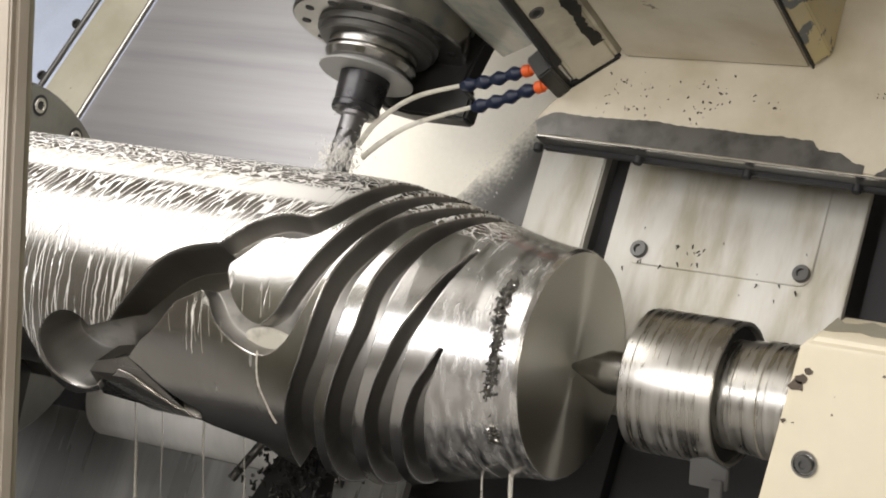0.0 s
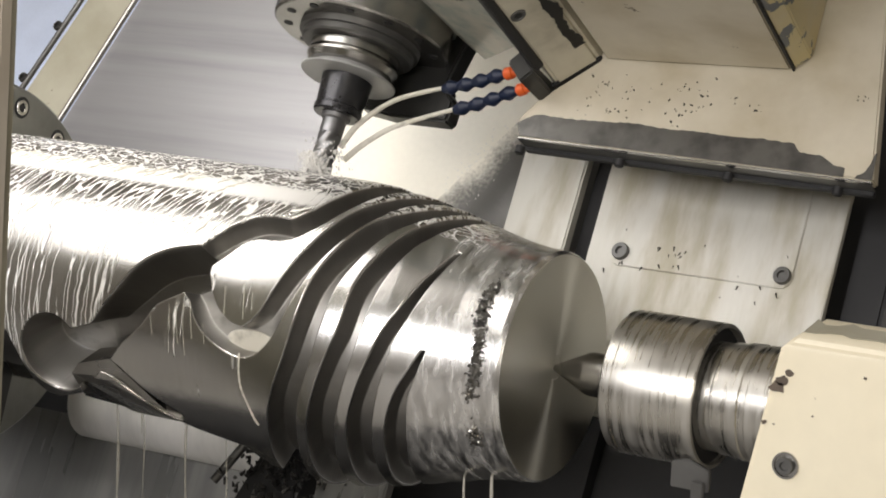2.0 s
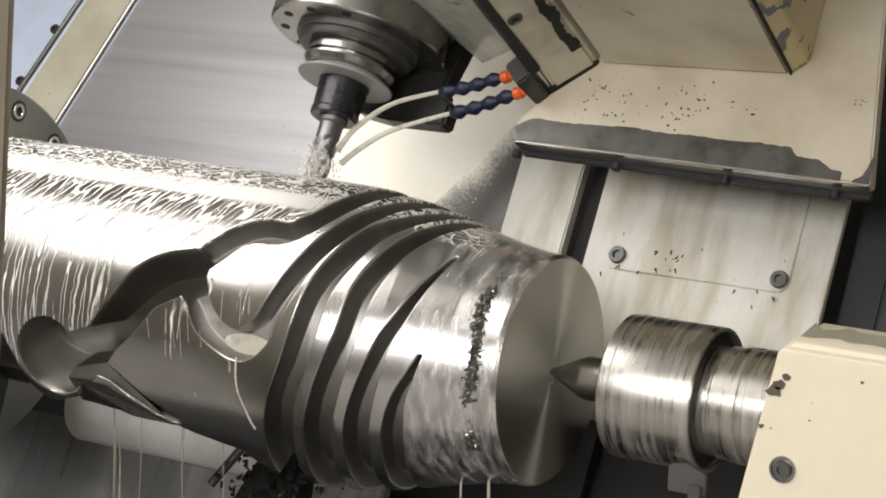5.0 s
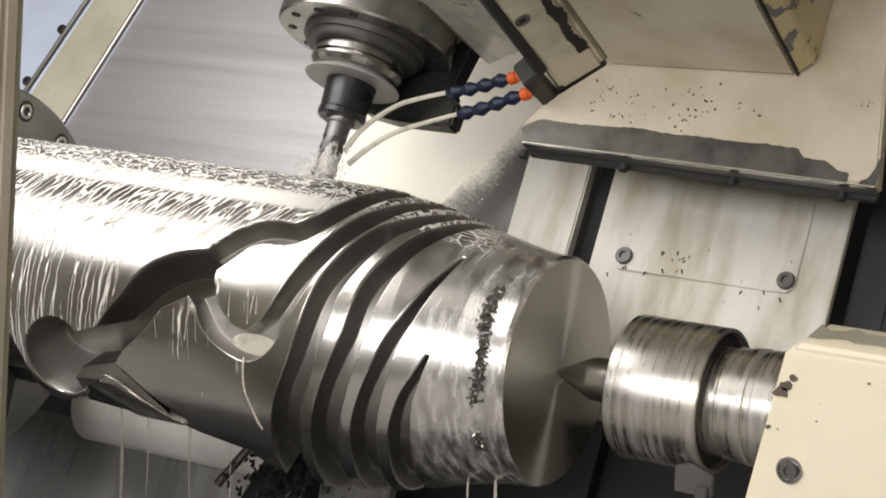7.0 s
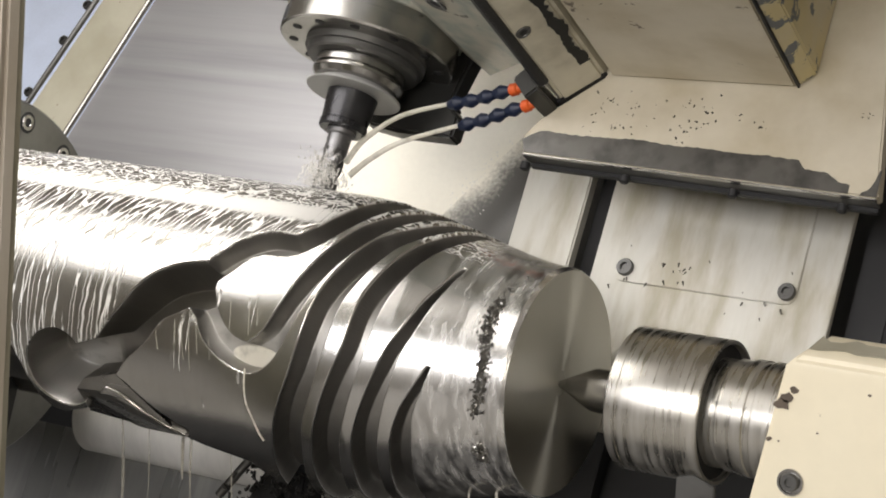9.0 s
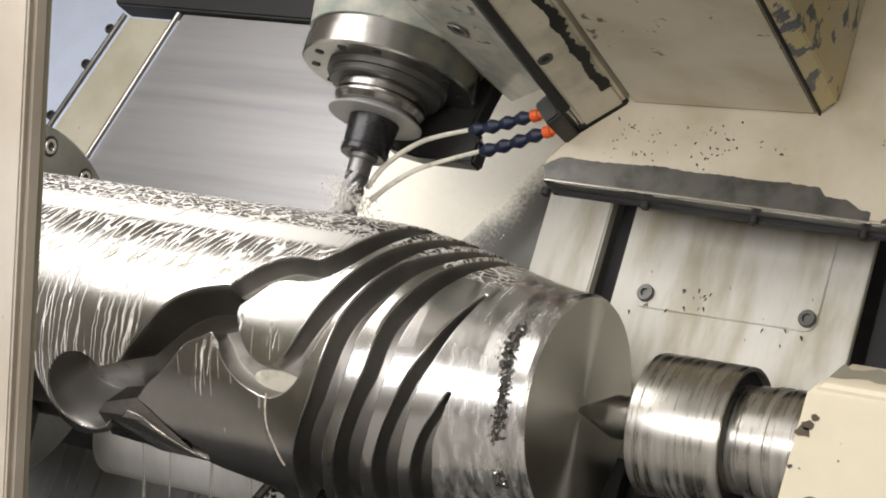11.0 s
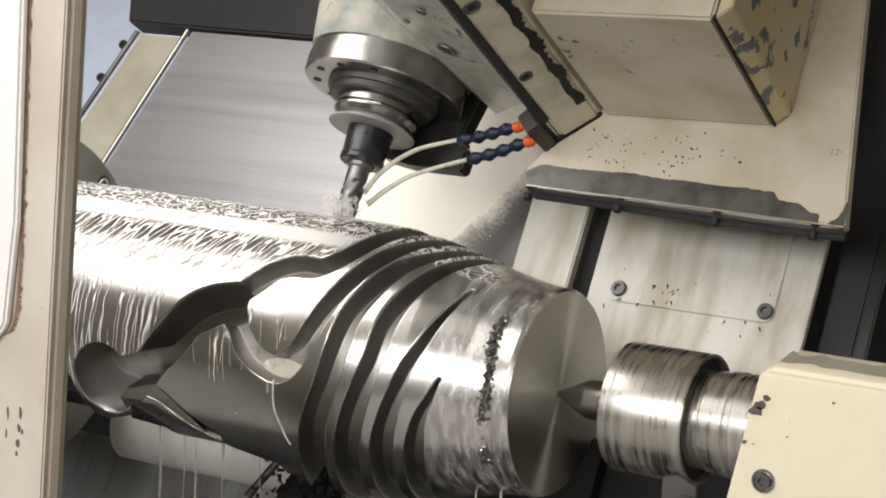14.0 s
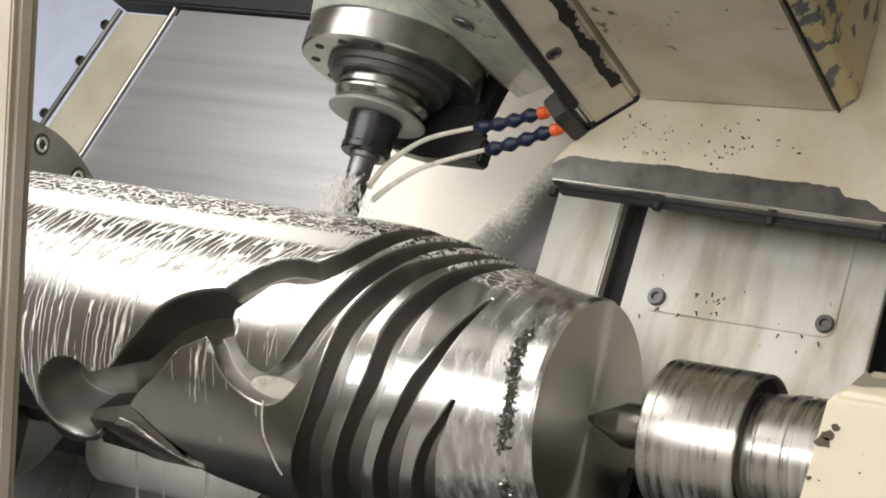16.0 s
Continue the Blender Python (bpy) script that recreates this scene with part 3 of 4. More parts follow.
# ---------------------------------------------------------------- tailstock
def tailstock():
    root = thing("tailstock", TURN, "cream painted tailstock with a live centre holding the shaft", "tailstock")
    part("centre_point", lathe([(-0.004, 0.001), (0.036, 0.0200), (0.039, 0.0208), (0.095, 0.0213)], 64, ALONG_X), CHROME, root, "pointed ground steel centre", True)
    part("collar", lathe([(0.079, 0.02), (0.079, 0.0655), (0.0805, 0.067), (0.0895, 0.067), (0.0900, 0.0665), (0.0905, 0.067), (0.1690, 0.067), (0.1702, 0.0662), (0.1702, 0.0632), (0.132, 0.0612), (0.132, 0.045)], 128, ALONG_X), COLLAR, root, "broad steel collar streaked with coolant", True)
    # black ring paints the shade in the collar's open end
    part("seal_ring", lathe([(0.1325, 0.046), (0.134, 0.0600), (0.1645, 0.0624), (0.1650, 0.0570), (0.1650, 0.046)], 96, ALONG_X), BLACK, root, "black ring standing for the shade inside the collar", True)
    part("quill", lathe([(0.140, 0.030), (0.140, 0.0500), (0.180, 0.0500), (0.1815, 0.0515), (0.196, 0.0515), (0.197, 0.0535), (0.207, 0.0535), (0.208, 0.0525), (0.214, 0.0525), (0.215, 0.0535), (0.32, 0.0535)], 128, ALONG_X), COLLAR, root, "ground steel quill", True)
    # body: side outline leans with the front face
    outline = [(-0.085, 0.074), (-0.083, 0.0815), (-0.076, 0.0865), (-0.034, 0.0935), (-0.018, 0.090), (0.05, 0.02), (0.05, -0.30), (-0.085, -0.30)]
    bm = slab(outline, 0, 0.42, 0.004, Matrix(((0, 0, 1, 0.2575), (1, 0, 0, 0), (0, 1, 0, 0), (0, 0, 0, 1))))
    for v in bm.verts:
        v.co.x += 0.20 * min(v.co.z - 0.085, 0.0)
        if v.co.x < 0.30:
            v.co.x += max(0.0, v.co.z - 0.072) * 0.75
    part("housing", bm, CREAM_CLEAN, root, "cream painted cast housing with chipped paint", True)
    seat = Matrix.Translation((0.2693, -0.0855, -0.0265)) @ pose(0, 0, 0, 90, 0, 0)
    seat_ring = part("bolt_seat", lathe([(0, 0.0118), (0.002, 0.0118), (0.002, 0.010), (-0.001, 0.0095)], 32, seat), CHROME, root, "", True)
    socket_screw(seat_ring, seat, 0.0080)
    rnd = random.Random(3)
    for cx, cz, r in ((0.2570, 0.0405, 0.0085), (0.2612, 0.0470, 0.0065), (0.2665, 0.0545, 0.0045), (0.2470, 0.0080, 0.0028), (0.2560, 0.0075, 0.0012), (0.2900, 0.020, 0.0012), (0.3330, 0.0600, 0.0020)):
        ol = [(cx + r * rnd.uniform(0.5, 1.1) * math.cos(k * 0.7), cz + 0.8 * r * rnd.uniform(0.5, 1.1) * math.sin(k * 0.7)) for k in range(9)]
        part("paint_chip", slab(ol, 0, 0.0008, 0, Matrix(((1, 0, 0, 0), (0, 0, -1, -0.0852), (0, 1, 0, 0), (0, 0, 0, 1)))), RUST, root, "bare dark patch of chipped paint")
    top_edge = [(0.272 + 0.0105 * k, 0.004 + rnd.uniform(0, 0.007)) for k in range(30)]
    far_edge = [(0.577 - 0.0105 * k, 0.026 + rnd.uniform(0, 0.012)) for k in range(30)]
    part("worn_top", slab(top_edge + far_edge, 0.0004, 0.0010, 0, Matrix(((1, 0, 0, 0), (0, 0.9864, -0.1644, -0.076), (0, 0.1644, 0.9864, 0.0868), (0, 0, 0, 1)))), STRIP, root, "rubbed patch along the upper edge")
    part("scraper", slab([(0.150, -0.080), (0.187, -0.080), (0.187, -0.060), (0.166, -0.052), (0.150, -0.056)], -0.006, 0.0, 0.001, Matrix(((1, 0, 0, 0), (0, 0, -1, -0.055), (0, 1, 0, 0.005), (0, 0, 0, 1)))), GREY_STEEL, root, "small bent steel bracket")
    part("scraper_leg", block(0.172, 0.184, -0.060, -0.056, -0.30, -0.065, 0.001), GREY_STEEL, root)


# ---------------------------------------------------------------- milling head and tool
def milling_head():
    root = thing("spindle_carriage", BED, "painted milling spindle casting with a steel flange, worn and oily", "milling spindle")
    part("arm", slab([(-0.081, 0.2865), (-0.044, 0.317), (-0.044, 0.70), (-0.097, 0.70), (-0.097, 0.296)], -0.02, 0.42, 0.003), ARM_PAINT, root, "worn beige painted arm")
    bm = slab([(-0.098, 0.304), (-0.098, 0.70), (-0.38, 0.70), (-0.38, 0.43), (-0.20, 0.325)], -0.05, 0.40, 0.004)
    for v in bm.verts:
        if v.co.z < 0 and v.co.x > -0.12:
            v.co.z = 0.06
    part("web", bm, HEAD_PAINT, root, "grey green painted casting, stained and chipped")
    rnd = random.Random(6)
    bm = bmesh.new()
    for lo, hi, f0, f1 in ((0.73, 0.94, 0.045, 0.42),):
        row = []
        n = 90
        for i in range(n):
            f = f0 + (f1 - f0) * i / (n - 1)
            a, b = lo + rnd.uniform(-0.02, 0.02) + 0.025 * math.sin(i * 0.5), hi + rnd.uniform(-0.05, 0.05) + 0.04 * math.sin(i * 0.37 + 1)
            row.append([bm.verts.new((-0.083 + 0.039 * t + 0.0006, 0.285 + 0.032 * t - 0.0008, f)) for t in (a, b)])
        for p, q in zip(row, row[1:]):
            bm.faces.new((p[0], p[1], q[1], q[0]))
    bmesh.ops.solidify(bm, geom=bm.faces[:], thickness=0.0004)
    part("worn_streak", bm, DARK_STEEL, root, "dark streak of worn paint")
    for x, y, f, nx, ny, r in ((-0.168, 0.3184, 0.143, -0.202, -0.979, 0.012), (-0.146, 0.3139, 0.245, -0.202, -0.979, 0.006), (-0.190, 0.3229, 0.20, -0.202, -0.979, 0.004), (-0.073, 0.2931, 0.31, 0.634, -0.773, 0.010), (-0.073, 0.2931, 0.15, 0.634, -0.773, 0.008)):
        out = Vector((nx, ny, 0))
        seat = Matrix.Translation(Vector((x, y, f)) + out * 0.0004) @ out.to_track_quat("Z", "Y").to_matrix().to_4x4()
        plug = part("head_plug", lathe([(0, r), (0.0014, r * 0.97), (0.0014, r * 0.80), (0.0004, r * 0.74), (0.0004, 0.0002)], 28, seat), GREY_STEEL, root, "recessed screw seat", True)
        part("socket", lathe([(0.0008, r * 0.5), (0.0009, r * 0.45), (0.0009, 0.0002)], 16, Matrix.Translation((0, 0, 0)) @ seat), BLACK, plug)
    part("spindle_nose", lathe([(0.350, 0.097), (0.40, 0.104), (0.62, 0.112)], 72, Matrix.Translation((TOOL_X, 0, 0)) @ ALONG_S), HEAD_PAINT, root, "grey green painted spindle nose", True)
    ring = part("flange", lathe([(0.316, 0.060), (0.316, 0.0935), (0.318, 0.0960), (0.338, 0.0960), (0.339, 0.0940), (0.353, 0.0940)], 128, Matrix.Translation((TOOL_X, 0, 0)) @ ALONG_S), CHROME, root, "ground steel spindle flange", True)
    for i in range(12):
        a = 2 * math.pi * (i + 0.3) / 12
        m = Matrix.Translation((TOOL_X + 0.081 * math.cos(a), 0.3158, 0.081 * math.sin(a))) @ pose(0, 0, 0, 90, 0, 0)
        part("flange_hole", lathe([(0, 0.005), (0.0006, 0.005)], 16, m), BLACK, ring)
    part("inner_ring", lathe([(0.301, 0.046), (0.301, 0.0590), (0.303, 0.0615), (0.309, 0.0615), (0.3095, 0.0655), (0.320, 0.0665)], 96, Matrix.Translation((TOOL_X, 0, 0)) @ ALONG_S), GREY_STEEL, root, "stepped steel ring", True)
    part("edge_bar", slab([(-0.094, 0.283), (-0.086, 0.2805), (-0.0810, 0.2860), (-0.087, 0.300), (-0.095, 0.302)], 0.046, 0.42, 0.001), BLACK, root, "dark steel wiper bar")
    # black strip drawn where only shade lies below the arm
    part("arm_foot", slab([(-0.0855, 0.2825), (-0.0405, 0.3190), (-0.0425, 0.3215), (-0.0875, 0.2850)], -0.02, 0.004, 0.0008), BLACK, root, "black strip standing for the shade under the arm")
    part("end_block", slab([(-0.1165, 0.286), (-0.0965, 0.2665), (-0.0850, 0.2785), (-0.105, 0.300)], -0.03, 0.050, 0.002), DARK_STEEL, root, "dark oily end block")
    for ob in root.children:
        lean = ob.name.split(".")[0]
        if lean in ("arm", "edge_bar", "worn_streak", "web", "head_plug"):
            for me in [ob.data] + [c.data for c in ob.children]:
                for v in me.vertices:
                    if v.co.x > -0.13:
                        v.co.x += 0.085 * v.co.z
    part("nozzle_block", slab([(-0.345, 0.262), (-0.304, 0.256), (-0.233, 0.256), (-0.232, 0.281), (-0.246, 0.2935), (-0.243, 0.313), (-0.236, 0.345), (-0.228, 0.363), (-0.33, 0.363)], -0.085, -0.060, 0.003), DARK_STEEL, root, "oily black nozzle block")


def milling_tool():
    root = thing("milling_tool", BED @ Matrix.Translation((TOOL_X, 0, 0)), "spinning end mill in a black holder with a pale guard disc", "milling tool")
    part("tool_cone", lathe([(0.278, 0.040), (0.279, 0.0455), (0.285, 0.0500), (0.2875, 0.0500), (0.288, 0.0440), (0.291, 0.0440), (0.2915, 0.0490), (0.300, 0.0490), (0.306, 0.040)], 80, ALONG_S), CHROME, root, "grooved steel tool flange", True)
    part("guard_disc", lathe([(0.2688, 0.020), (0.2688, 0.0510), (0.2695, 0.0518), (0.2710, 0.0518), (0.2715, 0.044), (0.285, 0.036)], 96, ALONG_S), DISC_GREY, root, "thin pale grey disc", True)
    grip = part("holder", lathe([(0.227, 0.020), (0.227, 0.0245), (0.229, 0.026), (0.233, 0.026), (0.2345, 0.0262), (0.236, 0.025), (0.268, 0.0275)], 64, ALONG_S), TOOL_BLACK, root, "blackened steel collet holder", True)
    part("shank", lathe([(0.206, 0.0125), (0.221, 0.0128), (0.223, 0.0155), (0.228, 0.0160)], 48, ALONG_S), TOOL_GREY, grip, "", True)
    bm = bmesh.new()
    segs, rings = 32, 26
    rr = []
    for j in range(rings):
        s = 0.150 + 0.058 * j / (rings - 1)
        tw = 9.0 * j / (rings - 1) * 0.5
        rr.append([bm.verts.new(((0.0128 - 0.0032 * max(0.0, math.cos(4 * (2 * math.pi * k / segs + tw))) ** 0.5 * (1 if math.cos(4 * (2 * math.pi * k / segs + tw)) > 0 else 0)) * math.cos(2 * math.pi * k / segs), s, (0.0128 - 0.0032 * max(0.0, math.cos(4 * (2 * math.pi * k / segs + tw)))) * math.sin(2 * math.pi * k / segs))) for k in range(segs)])
    for a, b in zip(rr, rr[1:]):
        for k in range(segs):
            bm.faces.new((a[k], a[(k + 1) % segs], b[(k + 1) % segs], b[k]))
    bm.faces.new(rr[0])
    bm.faces.new(rr[-1])
    part("end_mill", bm, TOOL_GREY, root, "fluted carbide cutter", True)
    return root


def coolant_hoses():
    for k, (p0, p1, jet) in enumerate((((-0.125, 0.288, 0.018), (-0.204, 0.268, 0.008), [(-0.262, 0.252, 0.0), (-0.305, 0.226, -0.012), (-0.325, 0.200, -0.020)]),
                                      ((-0.110, 0.275, 0.011), (-0.190, 0.250, -0.002), [(-0.262, 0.228, -0.014), (-0.300, 0.208, -0.024), (-0.322, 0.190, -0.030)]))):
        p0, p1 = Vector(p0), Vector(p1)
        root = thing("coolant_hose", BED, "segmented dark blue coolant hose with an orange fitting", "coolant hose", "coolant hoses")
        way = (p1 - p0).normalized()
        rot = way.to_track_quat("Z", "Y").to_matrix().to_4x4()
        ln = (p1 - p0).length
        part("fitting", lathe([(-0.008, 0.0042), (0.0, 0.0048), (0.001, 0.0062), (0.008, 0.0066), (0.010, 0.0046)], 24, Matrix.Translation(p0) @ rot), HOSE_ORANGE, root, "orange plastic fitting", True)
        n = 4
        for i in range(n):
            z = 0.010 + (ln - 0.010) * i / n
            dz = (ln - 0.010) / n
            sag = Vector((0, -0.002 * math.sin(math.pi * i / n), 0))
            part("segment", lathe([(0, 0.0044), (dz * 0.10, 0.0046), (dz * 0.46, 0.0074), (dz * 0.58, 0.0076), (dz * 0.66, 0.0070), (dz * 1.06, 0.0042)], 24, Matrix.Translation(p0 + way * z + sag) @ rot), HOSE_BLUE, root, "", True)
        pts = curve_through([tuple(p1), *jet], 10)
        jt = part("coolant_jet", tube([tuple(p) for p in pts], [0.0024 + 0.0010 * i / len(pts) for i in range(len(pts))]), JET, None, "", True)
        jt.matrix_world = BED
        tagged(jt, "curved jet of milky coolant aimed at the cutter", "coolant jet", "coolant jets")


# ---------------------------------------------------------------- saddle and bed covers
def saddle():
    root = thing("saddle", BED, "cream painted machine saddle with a bare steel lower edge", "machine saddle")
    face = part("face_plate", slab([(-0.110, 0.2275), (0.262, 0.2225), (0.205, 0.60), (0.205, 0.75), (-0.044, 0.75), (-0.044, 0.316), (-0.098, 0.270), (-0.116, 0.244)], -0.018, 0.0, 0.002), CREAM, root, "cream painted saddle face with chipped paint")
    rnd = random.Random(14)
    top = [(-0.1140, 0.2415)]
    for i in range(90):
        x = -0.110 + 0.343 * i / 89
        y = float(np.interp(x, [-0.110, -0.0932, -0.0506, -0.015, 0.0573, 0.150, 0.1794, 0.1855, 0.2078, 0.2225, 0.233], [0.2440, 0.2534, 0.2506, 0.2536, 0.2522, 0.2514, 0.2514, 0.2429, 0.2415, 0.2334, 0.2320])) + rnd.uniform(-0.0007, 0.0007) + 0.0006 * math.sin(i * 0.37 + 2)
        top.append((x, y))
    part("edge_wear", slab(top + [(0.233, 0.2235), (-0.1085, 0.2282)], 0.0003, 0.0008), EDGE_WORN, face, "strip of bare dark metal with flaked paint")
    chipped = [(0.2608 - w - rnd.uniform(0, 0.0022), y) for y, w in ((0.2232, 0.016), (0.2262, 0.013), (0.2290, 0.009), (0.2320, 0.007), (0.2350, 0.0065), (0.2385, 0.0045), (0.2430, 0.0035), (0.2490, 0.002))] + [(0.2600, 0.2500), (0.2606, 0.2232)]
    part("corner_wear", slab(chipped, 0.0003, 0.0008), EDGE_WORN, face, "chipped corner down to bare metal")
    part("lower_edge", slab([(-0.1095, 0.2256), (0.2610, 0.2206), (0.2610, 0.2218), (-0.1095, 0.2268)], -0.005, 0.001, 0.0005), CHROME, root, "thin wet lower edge")
    part("underside", slab([(-0.112, 0.2262), (0.258, 0.2210), (0.258, 0.2224), (-0.112, 0.2272)], -0.024, -0.0055), GREY_STEEL, root, "dark oily underside")
    part("wiper", slab([(-0.112, 0.2225), (0.256, 0.2175), (0.256, 0.2226), (-0.112, 0.2274)], -0.034, -0.0245, 0.001), BLACK, root, "black rubber wiper strip")
    for x in (-0.112, 0.0, 0.115, 0.225):
        part("edge_bolt", lathe([(0, 0.0048), (0.007, 0.0048), (0.008, 0.0035)], 16, Matrix.Translation((x, 0.2225 - 0.013 * (x + 0.1), -0.016)) @ pose(0, 0, 0, 90, 0, 0)), BLACK, root, "", True)
    part("cover_box", slab([(-0.036, 0.3175), (0.1592, 0.3235), (0.1592, 0.75), (-0.036, 0.75)], 0.002, 0.255, 0.003), CREAM, root, "cream painted boxed cover")
    part("side_plate", slab([(0.1612, 0.3255), (0.1755, 0.3385), (0.1765, 0.75), (0.1612, 0.75)], 0.002, 0.253, 0.0015), YELLOW_PAINT, root, "yellow side plate with scraped paint")
    part("box_seam", slab([(0.1594, 0.3232), (0.1610, 0.3236), (0.1610, 0.3280), (0.1594, 0.3275)], 0.0, 0.257), BLACK, root)
    for ob in root.children:
        if ob.name.split(".")[0] in ("cover_box", "side_plate", "box_seam"):
            for v in ob.data.vertices:
                v.co.x += 0.085 * v.co.z
    # black filler that keeps the space behind the saddle dark
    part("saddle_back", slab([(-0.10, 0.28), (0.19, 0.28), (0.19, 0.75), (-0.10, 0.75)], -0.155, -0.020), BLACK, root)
    rnd = random.Random(8)
    bm = bmesh.new()
    spots = [(-0.0386, 0.2806), (-0.0286, 0.2899), (-0.0229, 0.2657), (-0.0104, 0.2629), (0.0735, 0.2909), (0.0697, 0.2753), (0.0542, 0.2705), (0.1362, 0.2841), (0.1092, 0.2905), (0.2352, 0.3039), (-0.0031, 0.2882), (0.0516, 0.2560)]
    for k in range(90):
        cx, cy = spots[k % len(spots)] if k < 60 else (rnd.uniform(-0.05, 0.10), rnd.uniform(0.258, 0.305))
        x, y = cx + rnd.gauss(0, 0.004), max(0.2555, cy + rnd.gauss(0, 0.003))
        s = rnd.uniform(0.0005, 0.0017)
        bmesh.ops.create_cone(bm, cap_ends=True, segments=5, radius1=s * 0.7, radius2=s * 0.3, depth=s, matrix=Matrix.Translation((x, y, 0.0004 + s * 0.2)) @ pose(0, 0, 0, rnd.uniform(-40, 40), rnd.uniform(-40, 40), rnd.uniform(0, 360)) @ Matrix.Diagonal((rnd.uniform(0.6, 2.6), 1, 0.6, 1)))
    sw = part("swarf_specks", bm, CHIP_DARK, root, "scattered dark metal chips")
    tagged(sw, kind="stuff")


def bed_cover():
    root = thing("bed_cover", BED, "stained steel way cover with a bolted inspection panel", "way cover")
    part("main_sheet", slab([(-0.082, -0.004), (0.186, -0.004), (0.186, 0.29), (-0.082, 0.29)], -0.172, -0.162, 0.001), PLATE, root, "streaked bare steel sheet")
    part("side_sheet", slab([(-0.185, 0.06), (-0.108, 0.06), (-0.108, 0.29), (-0.185, 0.29)], -0.172, -0.156, 0.002), PLATE, root, "narrow bare steel sheet")
    # black sheet standing for the darkness inside the slot
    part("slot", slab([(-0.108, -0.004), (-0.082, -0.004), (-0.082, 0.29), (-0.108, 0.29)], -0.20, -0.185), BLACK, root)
    # inspection panel with rounded lower corners
    c, w0, w1, lo, hi = 0.012, -0.056, 0.147, 0.156, 0.275
    ol = [(w0, hi)] + [(w0 + c - c * math.cos(a), lo + c - c * math.sin(a)) for a in np.linspace(0, math.pi / 2, 6)] + [(w1 - c + c * math.sin(a), lo + c - c * math.cos(a)) for a in np.linspace(0, math.pi / 2, 6)] + [(w1, hi)]
    panel = part("inspection_panel", slab(ol, -0.1618, -0.1585, 0.0008), PLATE, root, "flat inspection panel with rounded corners")
    for x, y in ((-0.0425, 0.1705), (0.1375, 0.1685)):
        socket_screw(panel, Matrix.Translation((x, y, -0.1585)), 0.0092)
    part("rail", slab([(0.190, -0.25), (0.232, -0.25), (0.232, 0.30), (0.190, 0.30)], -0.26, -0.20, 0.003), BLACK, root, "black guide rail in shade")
    part("rail_edge", slab([(0.236, -0.25), (0.250, -0.25), (0.250, 0.30), (0.236, 0.30)], -0.23, -0.19, 0.002), DARK_STEEL, root)
    rnd = random.Random(4)
    bm = bmesh.new()
    for _ in range(26):
        x, y = rnd.uniform(-0.06, 0.16), rnd.choice([0.16, 0.19, 0.15, 0.175]) + rnd.gauss(0, 0.009)
        if rnd.random() < 0.45:
            x, y = rnd.gauss(0.015, 0.016), rnd.gauss(0.172, 0.006)
        s = rnd.uniform(0.0008, 0.0026)
        bmesh.ops.create_cone(bm, cap_ends=True, segments=5, radius1=s * 0.5, radius2=s * 0.2, depth=s * 2, matrix=Matrix.Translation((x, y, -0.158)) @ pose(0, 0, 0, rnd.uniform(60, 120), 0, rnd.uniform(-30, 30)))
    sw = part("swarf_specks", bm, CHIP_DARK, root, "small dark chips stuck to the panel")
    tagged(sw, kind="stuff")


